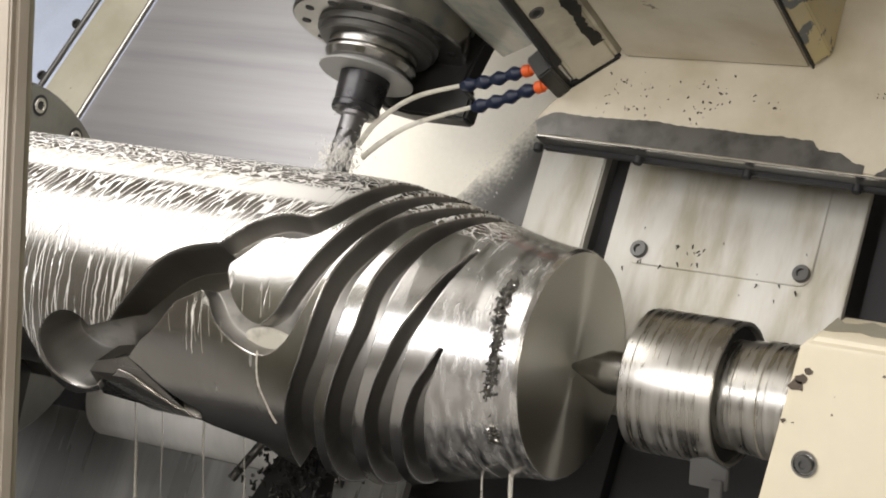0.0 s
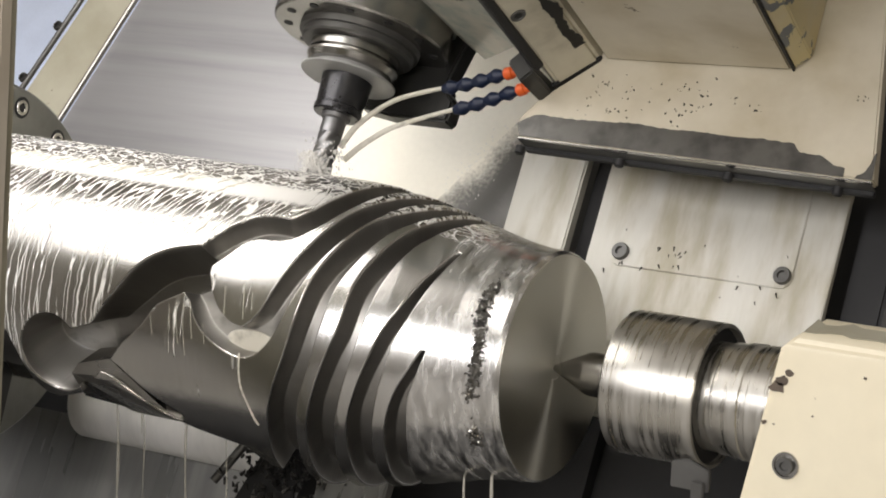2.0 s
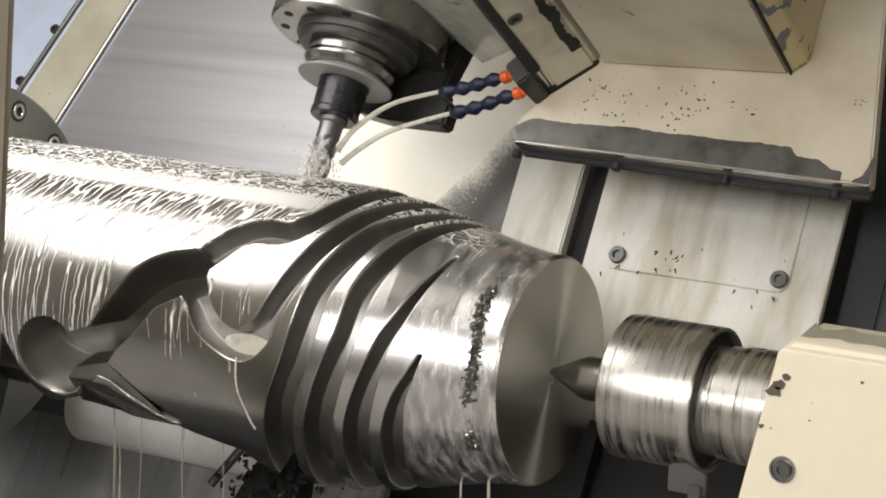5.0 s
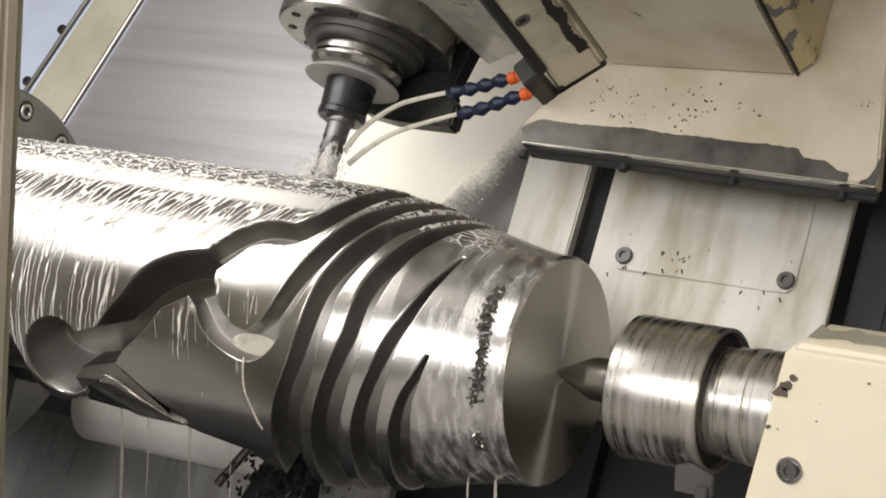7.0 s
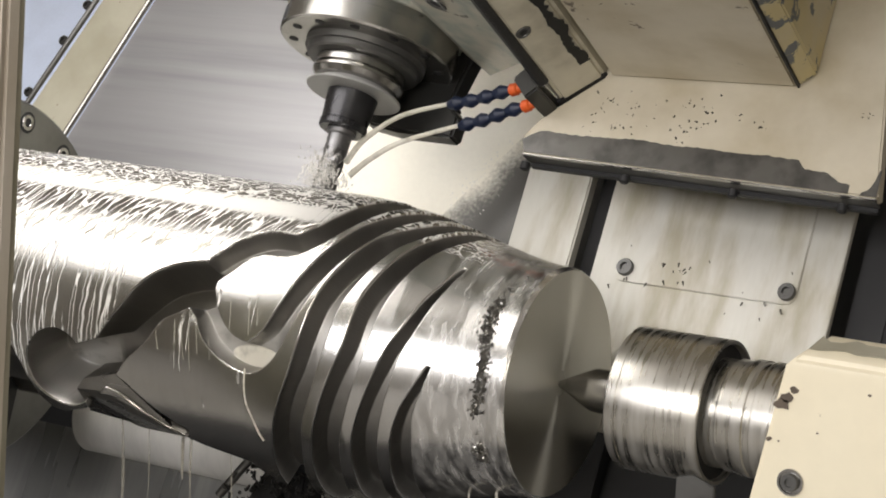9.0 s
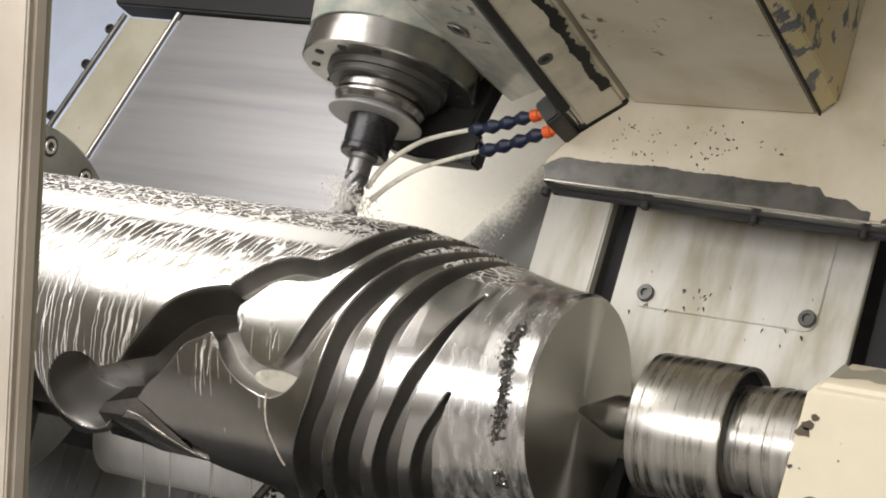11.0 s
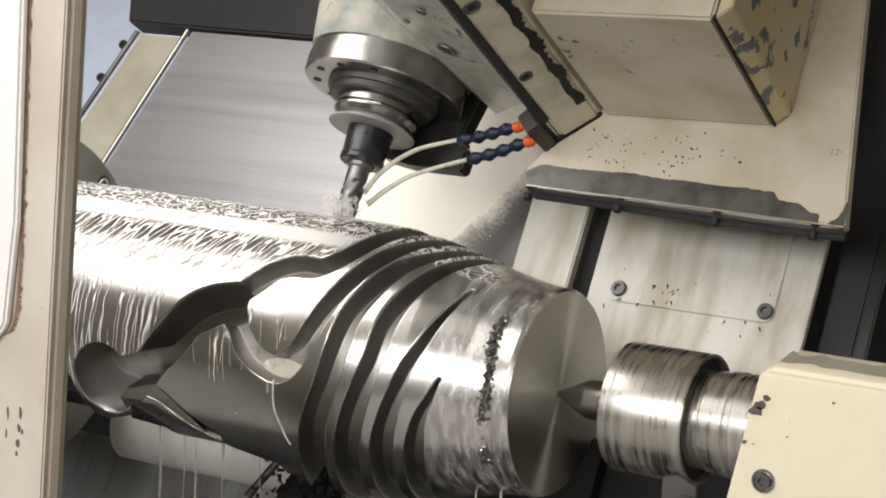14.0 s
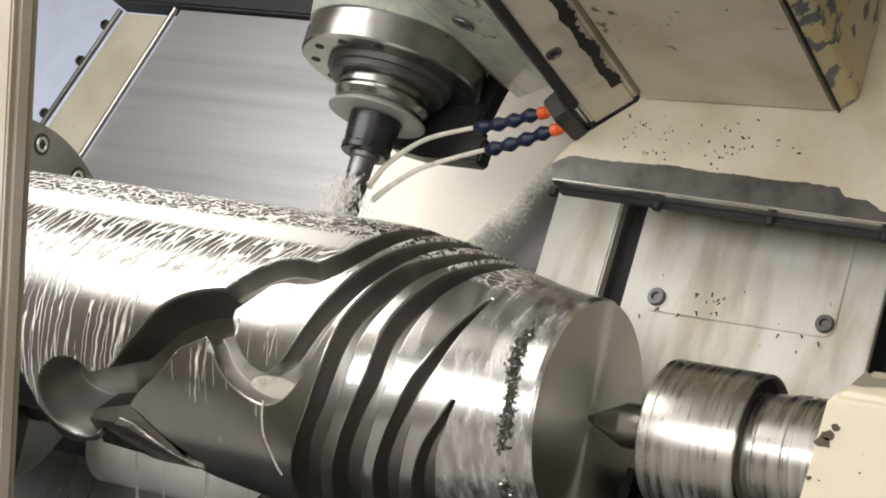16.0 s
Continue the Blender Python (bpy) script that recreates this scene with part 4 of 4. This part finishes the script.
def back_panels():
    root = thing("splash_guard", BED, "cream painted splash guard behind the shaft, wet with coolant", "splash guard")
    part("panel", slab([(-0.54, -0.062), (-0.442, -0.062), (-0.442, 0.095), (-0.179, 0.47), (-0.06, 0.64), (-0.06, 0.80), (-0.54, 0.80)], -0.31, -0.30), CREAM_WET, root, "wet cream painted panel")
    # the panel's lower lip curls back under
    arc = [(0.050 * math.sin(a), -0.300 - 0.050 * (1 - math.cos(a))) for a in np.linspace(0, math.pi / 2, 12)]
    part("lower_lip", sweep([(0.0, -0.310)] + [(d, z) for d, z in arc] + [(0.045, -0.360)], (-0.80, -0.0625), (-0.442, -0.0625), (0, -1)), LIP, root, "rounded lower lip of the panel", True)
    part("skirt", slab([(-0.95, -0.45), (-0.36, -0.45), (-0.36, -0.085), (-0.95, -0.085)], -0.39, -0.372, 0.002), SKIRT, root, "dark wet steel skirt with painted reflection streaks")
    # beside the panel a bent sheet turns back behind the bed, its shading painted
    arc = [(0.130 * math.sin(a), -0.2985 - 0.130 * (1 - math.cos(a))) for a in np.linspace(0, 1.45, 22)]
    part("apron", sweep([(-0.020, -0.2985)] + arc + [(0.120, -0.425), (-0.020, -0.3095)], (-0.442, 0.095), (-0.179, 0.47), (0.82, -0.575)), BENT, root, "wet sheet bent back, painted from cream to shaded grey", True)
    rnd = random.Random(17)
    bm = bmesh.new()
    for _ in range(260):
        x, y = -0.323 + rnd.gauss(0, 0.013), 0.290 + rnd.gauss(0, 0.022)
        r = rnd.uniform(0.0003, 0.0011)
        bmesh.ops.create_icosphere(bm, subdivisions=1, radius=r, matrix=Matrix.Translation((x + 0.4 * (y - 0.285), y, -0.2995)) @ Matrix.Diagonal((1, 1.5, 0.3, 1)))
    tagged(part("splash_drops", bm, DROPS, root, "clear coolant drops on the panel", True), kind="stuff")
    root = thing("sliding_cover", BED, "large brushed steel sliding cover with a beige side strip", "way cover")
    part("sheet", slab([(-0.98, 0.215), (-0.542, 0.215), (-0.542, 0.505), (-0.887, 0.505)], -0.310, -0.300, 0.001), SHEET, root, "brushed sheet steel")
    part("lower_sheet", slab([(-0.80, -0.062), (-0.542, -0.062), (-0.542, 0.213), (-0.98, 0.213), (-0.80, 0.02)], -0.31, -0.302, 0.001), LIP, root, "wet pale painted lower sheet")
    part("edge_rod", tube([(-0.985, 0.21, -0.297), (-0.892, 0.505, -0.297)], [0.004, 0.004]), CHROME, root, "bright rounded edge rod", True)
    strip = part("side_strip", slab([(-1.08, 0.21), (-0.996, 0.21), (-0.905, 0.495), (-0.979, 0.495)], -0.312, -0.303, 0.001), STRIP, root, "beige painted side strip")
    part("strip_rail", tube([(-1.085, 0.21, -0.298), (-0.983, 0.497, -0.298)], [0.004, 0.004]), GREY_STEEL, root, "", True)
    for y in (0.34, 0.42, 0.475):
        x = -1.098 + (y - 0.21) * 0.355
        socket_screw(strip, Matrix.Translation((x, y, -0.303)), 0.007, DARK_STEEL)
    part("top_beam", slab([(-1.00, 0.507), (-0.50, 0.507), (-0.50, 0.60), (-1.03, 0.60)], -0.33, -0.29, 0.003), BLACK, root, "dark upper beam")
    bd = part("backdrop", slab([(-1.9, 0.22), (-0.98, 0.22), (-0.98, 0.9), (-1.9, 0.9)], -0.62, -0.60), FAR_BLUE)
    bd.matrix_world = BED
    tagged(bd, "pale blue blurred wall far behind the machine", "backdrop", "", "structure")


def chuck():
    root = thing("chuck", TURN, "round steel chuck flange with bolt holes gripping the shaft", "chuck")
    plate = part("flange", lathe([(-0.80, 0.16), (-0.80, 0.212), (-0.743, 0.212), (-0.740, 0.209), (-0.740, 0.15)], 96, ALONG_X), CHUCK_STEEL, root, "thick grey steel flange", True)
    part("body", lathe([(-1.10, 0.10), (-1.10, 0.185), (-0.80, 0.185), (-0.80, 0.10)], 64, ALONG_X), DARK_STEEL, root, "", True)
    for i in range(-1, 7):
        a = 2 * math.pi * i / 16 + 0.36
        m = Matrix.Translation((-0.7398, 0.190 * math.cos(a), 0.190 * math.sin(a))) @ ALONG_X
        hole = part("bolt_hole", lathe([(0.0004, 0.0125), (0.0006, 0.0120), (0.0006, 0.0002)], 24, m), BLACK, plate)
        part("bolt_head", lathe([(0.0008, 0.0092), (0.0016, 0.0088), (0.0016, 0.0055), (0.0009, 0.0050)], 20, m, False), CHROME, hole, "bright rim of a sunk bolt", True)


def machine_base():
    root = thing("machine_base", Matrix.Identity(4), "dark machine base and chip trough below the shaft", "machine base", "", "structure")
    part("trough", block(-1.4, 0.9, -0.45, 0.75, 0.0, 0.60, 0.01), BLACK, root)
    part("back_skirt", slab([(-1.2, -0.50), (0.6, -0.50), (0.6, -0.095), (-1.2, -0.095)], -0.50, -0.42, 0, BED), DARK_STEEL, root)
    # two black sheets added to keep the gaps behind the machine dark
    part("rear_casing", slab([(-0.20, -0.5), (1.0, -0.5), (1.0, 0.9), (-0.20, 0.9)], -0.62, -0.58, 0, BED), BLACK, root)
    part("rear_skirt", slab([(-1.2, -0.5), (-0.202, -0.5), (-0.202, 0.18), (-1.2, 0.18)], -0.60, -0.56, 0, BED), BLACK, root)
    # out-of-view screen on posts, added to keep hall light off the upper saddle
    part("canopy", block(-1.5, 1.1, -1.16, -1.12, 1.88, 2.6, 0.004), STRIP, root, "unseen screen added to shade the upper saddle")
    for x in (-1.5, 1.06):
        part("canopy_post", block(x, x + 0.04, -1.16, -1.12, 0.0, 1.879, 0.003), STRIP, root)
    part("left_casing", block(-1.16, -1.12, -0.45, 0.5, 0.4, 1.12), BLACK, root)
    part("chip_guard", slab([(-0.26, -0.095), (0.02, -0.095), (0.05, -0.13), (-0.02, -0.33), (-0.26, -0.33)], -0.734, -0.726, 0.001, Matrix(((0, 0, 1, 0), (1, 0, 0, 0), (0, 1, 0, AXIS), (0, 0, 0, 1)))), DARK_STEEL, root, "dark oily guard plate below the chuck")
    # chip-covered steady bracket below the grooves
    st = thing("steady_bracket", BED, "dark bracket below the shaft clogged with metal chips", "bracket")
    part("arm", slab([(-0.44, -0.30), (-0.375, -0.10), (-0.33, -0.09), (-0.30, -0.30)], -0.17, -0.13, 0.004), BLACK, st)
    part("rod", tube([(-0.425, -0.16, -0.125), (-0.395, -0.105, -0.125)], [0.005, 0.005]), GREY_STEEL, st, "short dull steel rod", True)
    rnd = random.Random(9)
    bm = bmesh.new()
    for _ in range(320):
        s = rnd.uniform(0.0015, 0.0055)
        bmesh.ops.create_cone(bm, cap_ends=True, segments=5, radius1=s * 0.6, radius2=s * 0.2, depth=s * 1.8, matrix=Matrix.Translation((rnd.gauss(-0.34, 0.03), rnd.gauss(-0.13, 0.03), rnd.uniform(-0.13, -0.10))) @ pose(0, 0, 0, rnd.uniform(0, 360), rnd.uniform(0, 360), 0))
    tagged(part("swarf_clump", bm, DARK_STEEL, st, "clump of dark wet swarf"), kind="stuff")


def door():
    at = Matrix.Translation((0.0983, -0.50, AXIS + 0.0523)) @ Matrix(((1, 0, 0, 0), (0, 0, -1, 0), (0, 1, 0, 0), (0, 0, 0, 1))) @ Matrix.Diagonal((0.9042, 0.9042, 0.9042, 1))   # x along, y up, z to the front
    root = thing("machine_door", at, "open white sliding machine door with a soiled beige edge post", "door")
    leaf = Matrix.Translation((0.0105, 0, 0))

    def edge(y):
        return -0.382 + 0.052 * (y - 0.17)
    part("post", slab([(edge(-1.0), -1.0), (edge(0.46), 0.46), (edge(0.46) - 0.15, 0.46), (edge(-1.0) - 0.15, -1.0)], -0.02, 0.0, 0.004), DOOR_TRIM, root, "soiled beige door post")
    part("post_lip", slab([(edge(-1.0) - 0.001, -1.0), (edge(0.46) - 0.001, 0.46), (edge(0.46) - 0.014, 0.46), (edge(-1.0) - 0.014, -1.0)], 0.001, 0.007, 0.002), DOOR_TRIM, root)
    part("inner_lining", slab([(edge(-1.0) - 0.004, -1.0), (edge(0.46) - 0.004, 0.46), (-0.70, 0.46), (-0.70, -1.0)], -0.027, -0.0205), STRIP, root, "dull beige inner lining")
    part("upper_leaf", slab([(-0.455, 0.062), (-0.441, 0.17), (-0.432, 0.46), (-0.70, 0.46), (-0.70, 0.030), (-0.484, 0.030)], 0.001, 0.012, 0.003, leaf), WHITE_PAINT, root, "white painted door leaf")
    part("lower_leaf", slab([(-0.487, 0.026), (-0.478, -0.13), (-0.47, -1.0), (-0.70, -1.0), (-0.70, 0.026)], 0.001, 0.010, 0.003, leaf), WHITE_PAINT, root, "white painted lower leaf")
    rnd = random.Random(2)
    pts = [(-0.4315, 0.46), (-0.440, 0.20), (-0.4435, 0.12), (-0.453, 0.060), (-0.481, 0.028), (-0.476, -0.13), (-0.468, -1.0)]
    fine = curve_through(pts, 40)
    bm = bmesh.new()
    va, vb = [], []
    for x, y in fine:
        va.append(bm.verts.new((x + 0.0085, y, 0.0016)))
        vb.append(bm.verts.new((x + 0.0113 + 0.006 * max(0.0, rnd.gauss(0.25, 0.3)), y, 0.0016)))
    for i in range(len(va) - 1):
        bm.faces.new((va[i], va[i + 1], vb[i + 1], vb[i]))
    part("worn_seam", bm, SEAM, root, "dark worn seam with flaked paint")
    sticker = part("label", slab([(-0.56, 0.203), (-0.4735, 0.203), (-0.4655, 0.330), (-0.56, 0.330)], 0.0122, 0.0128, 0, leaf), LABEL_WHITE, root, "white label with a red field")
    part("label_field", slab([(-0.55, 0.285), (-0.476, 0.285), (-0.4735, 0.318), (-0.55, 0.318)], 0.0132, 0.0136, 0, leaf), RED_LABEL, sticker, "faded red field")
    part("screw", lathe([(0, 0.0035), (0.002, 0.003)], 14, Matrix.Translation((-0.401, 0.084, 0.0))), BLACK, root)
    for x, y, w, h in ((-0.443, -0.028, 0.0022, 0.007), (-0.4445, -0.044, 0.0030, 0.005), (-0.4405, -0.047, 0.0016, 0.004), (-0.446, -0.060, 0.0034, 0.0045), (-0.448, -0.071, 0.0018, 0.003), (-0.460, -0.030, 0.0016, 0.008), (-0.462, -0.052, 0.0014, 0.006)):
        ragged = [(x + w * rnd.uniform(0.5, 1.1) * math.cos(k * 0.7), y + h * rnd.uniform(0.6, 1.1) * math.sin(k * 0.7)) for k in range(9)]
        part("scratch", slab(ragged, 0.0002, 0.0007, 0, leaf), RUST, root)


# ---------------------------------------------------------------- what flows
def drips():
    made = []
    rnd = random.Random(12)
    for i in range(50):
        ln = rnd.uniform(0.06, 0.14)
        r = rnd.uniform(0.0010, 0.0022)
        bm = tube([(0, 0, 0), (0.0006, 0, -0.3 * ln), (0, 0, -0.7 * ln), (0, 0, -ln)], [0.0006, r, r * 1.2, 0.0006], 8)
        ob = part("coolant_drip", bm, MILK, None, "", True)
        tagged(ob, "falling thread of milky coolant", "coolant drip", "coolant drips")
        x = rnd.choice([rnd.uniform(-0.50, -0.36), rnd.uniform(-0.50, -0.36), rnd.uniform(-0.10, -0.03)])
        made.append((ob, x, rnd.uniform(-0.07, 0.02), 16.0 * (i - 3) / 47, rnd.uniform(0.35, 0.6)))
    return made


# along, across, height over the axis, radius
STREAMS = [(-0.489, -0.05, -0.105, 0.0019), (-0.398, -0.05, -0.105, 0.0016), (-0.3465, -0.05, -0.10, 0.0010), (-0.470, -0.03, -0.105, 0.0009), (-0.0643, -0.05, -0.085, 0.0014), (-0.0348, -0.05, -0.085, 0.0017)]


def streams():
    """Unbroken threads that fall from the shaft's lower edge into the trough."""
    for x, y, top, r in STREAMS:
        pts = [(0.0012 * math.sin(k * 1.3 + 40 * x), 0.0, -0.45 * k / 14) for k in range(15)]
        ob = part("coolant_stream", tube(pts, [r * (0.75 + 0.35 * math.sin(k * 1.9 + 30 * x)) for k in range(15)], 8), THIN_MILK, None, "", True)
        ob.matrix_world = pose(x, y, AXIS + top)
        tagged(ob, "unbroken thread of milky coolant falling from the shaft", "coolant stream", "coolant streams")


def rivulets():
    """Coolant that has run down the front of the shaft, as thin raised threads: along the axis in mm and angles in degrees."""
    runs = [[(-257, 1), (-258, -6), (-257, -12), (-252, -18), (-248, -24), (-245, -27)], [(-337, 16), (-334, 8), (-330, 0)], [(-320, 16), (-317, 10), (-314, 3)], [(-302, 9), (-300, 5), (-299, 2)],
            [(-328, 15), (-325, 6), (-322, -4)], [(-366, 9), (-362, 2)], [(-284, 24), (-281, 18), (-279, 13)], [(-262, 24), (-259, 18), (-257, 13)], [(-252, 23), (-249, 17)], [(-345, 14), (-341, 5)]]
    for k, run in enumerate(runs):
        pts = []
        for x, a in curve_through(run, 8):
            r = float(shaft_radius(x / 1000)) + 0.0002
            pts.append((x / 1000, -r * math.cos(radians(a)), r * math.sin(radians(a))))
        wide = 0.0009 if k == 0 else 0.00035
        ob = part("coolant_rivulet", tube(pts, [wide * (0.7 + 0.5 * abs(math.sin(i * 0.9 + k))) for i in range(len(pts))], 8), MILK if k == 0 else THIN_MILK, None, "", True)
        ob.matrix_world = TURN
        tagged(ob, "thin run of milky coolant down the shaft", "coolant run", "coolant runs")
    bm = bmesh.new()
    bmesh.ops.create_icosphere(bm, subdivisions=3, radius=1, matrix=Matrix.Diagonal((0.028, 0.004, 0.0115, 1)))
    ob = part("coolant_puddle", bm, MILK, None, "", True)
    ob.matrix_world = pose(-0.259, -0.1310, AXIS + 0.0100, 4, 0, 0)
    tagged(ob, "milky coolant gathered in the groove's bend", "coolant puddle")


def sliding_runs():
    """Short threads of coolant that slide down over the shaft, one after another."""
    made = []
    rnd = random.Random(44)
    for i in range(44):
        x0, a0, ln = rnd.uniform(-0.66, -0.34), rnd.uniform(66, 69), rnd.uniform(4, 9)
        pts = []
        for k in range(9):
            a = a0 + ln * k / 8
            x = x0 + 0.0016 * math.sin(k * 1.1 + i) + 0.010 * k / 8
            r = float(shaft_radius(x)) + 0.0002
            pts.append((x, -r * math.cos(radians(a)), r * math.sin(radians(a))))
        w = rnd.uniform(0.0006, 0.0013)
        ob = part("coolant_thread", tube(pts, [w * (0.3 + 0.7 * math.sin(math.pi * (k + 0.5) / 9)) for k in range(9)], 8), MILK, None, "", True)
        tagged(ob, "thread of milky coolant sliding down the shaft", "coolant thread", "coolant threads")
        made.append((ob, 15.0 * i / 44, rnd.uniform(0.8, 1.6)))
    return made


def splashes():
    made = []
    rnd = random.Random(21)
    for i in range(11):
        bm = bmesh.new()
        for _ in range(70):
            far = abs(rnd.gauss(0, 1))
            p = Vector((rnd.gauss(0, 0.008), rnd.gauss(0, 0.008), rnd.gauss(0, 0.009))) * (0.5 + 0.5 * far)
            r = rnd.uniform(0.0003, 0.0011) / (0.7 + 0.4 * far)
            bmesh.ops.create_icosphere(bm, subdivisions=1, radius=r, matrix=Matrix.Translation(p) @ Matrix.Diagonal((1, 1, rnd.uniform(1.0, 3.0), 1)))
        ob = part("coolant_splash", bm, MIST, None, "", True)
        tagged(ob, "puff of milky spray at the cutter", "coolant splash", "coolant splashes", "stuff")
        made.append(ob)
    return made


hall()
machine_base()
back_panels()
bed_cover()
saddle()
chuck()
workpiece()
tailstock()
milling_head()
TOOL = milling_tool()
coolant_hoses()
door()
rivulets()
streams()
DRIPS = drips()
THREADS = sliding_runs()
SPLASHES = splashes()


def motions():
    # the cutter spins about its own axis
    base = BED @ Matrix.Translation((TOOL_X, 0, 0))
    walk(TOOL, [(i * 0.1, base @ pose(0, 0, 0, 0, 77.0 * i, 0)) for i in range(161)])
    # threads of coolant let go from under the shaft one after another
    for ob, x, y, start, speed in DRIPS:
        top, low = AXIS + 0.02, 0.62
        fall = (top - low) / speed
        if start < 0:
            rows = [(0.0, pose(x, y, top + 0.5 * start * (top - low)))]
            start = 0.05
        else:
            rows = [(0.0, pose(x, y, top))]
            if start > 0.05:
                rows.append((start, pose(x, y, top)))
        rows.append((min(start + 0.5 * fall, 15.9), pose(x, y, top - 0.42 * (top - low))))
        rows.append((min(start + fall, 15.95), pose(x, y, low)))
        rows.append((16.0, pose(x, y, low)))
        walk(ob, rows)
    # threads slide round the shaft, down towards the front
    for ob, start, lasts in THREADS:
        rows = [(0.0, pose(0, 0, AXIS))]
        if start > 0.05:
            rows.append((start, pose(0, 0, AXIS)))
        walk(ob, rows + [(min(start + lasts, 15.9), pose(0, 0, AXIS, 27)), (16.0, pose(0, 0, AXIS, 27))])
    # spray trembles at the cutter's tip
    tip = BED @ Vector((TOOL_X, 0.162, 0.012))
    rnd = random.Random(31)
    for k, ob in enumerate(SPLASHES):
        rows = []
        for i in range(81):
            p = tip + Vector((rnd.gauss(0.004, 0.010), rnd.gauss(0, 0.006), abs(rnd.gauss(0.0, 0.010))))
            rows.append((i * 0.2, pose(p.x, p.y, p.z, rnd.uniform(-35, 35), rnd.uniform(-35, 35), 0)))
        walk(ob, rows)


motions()
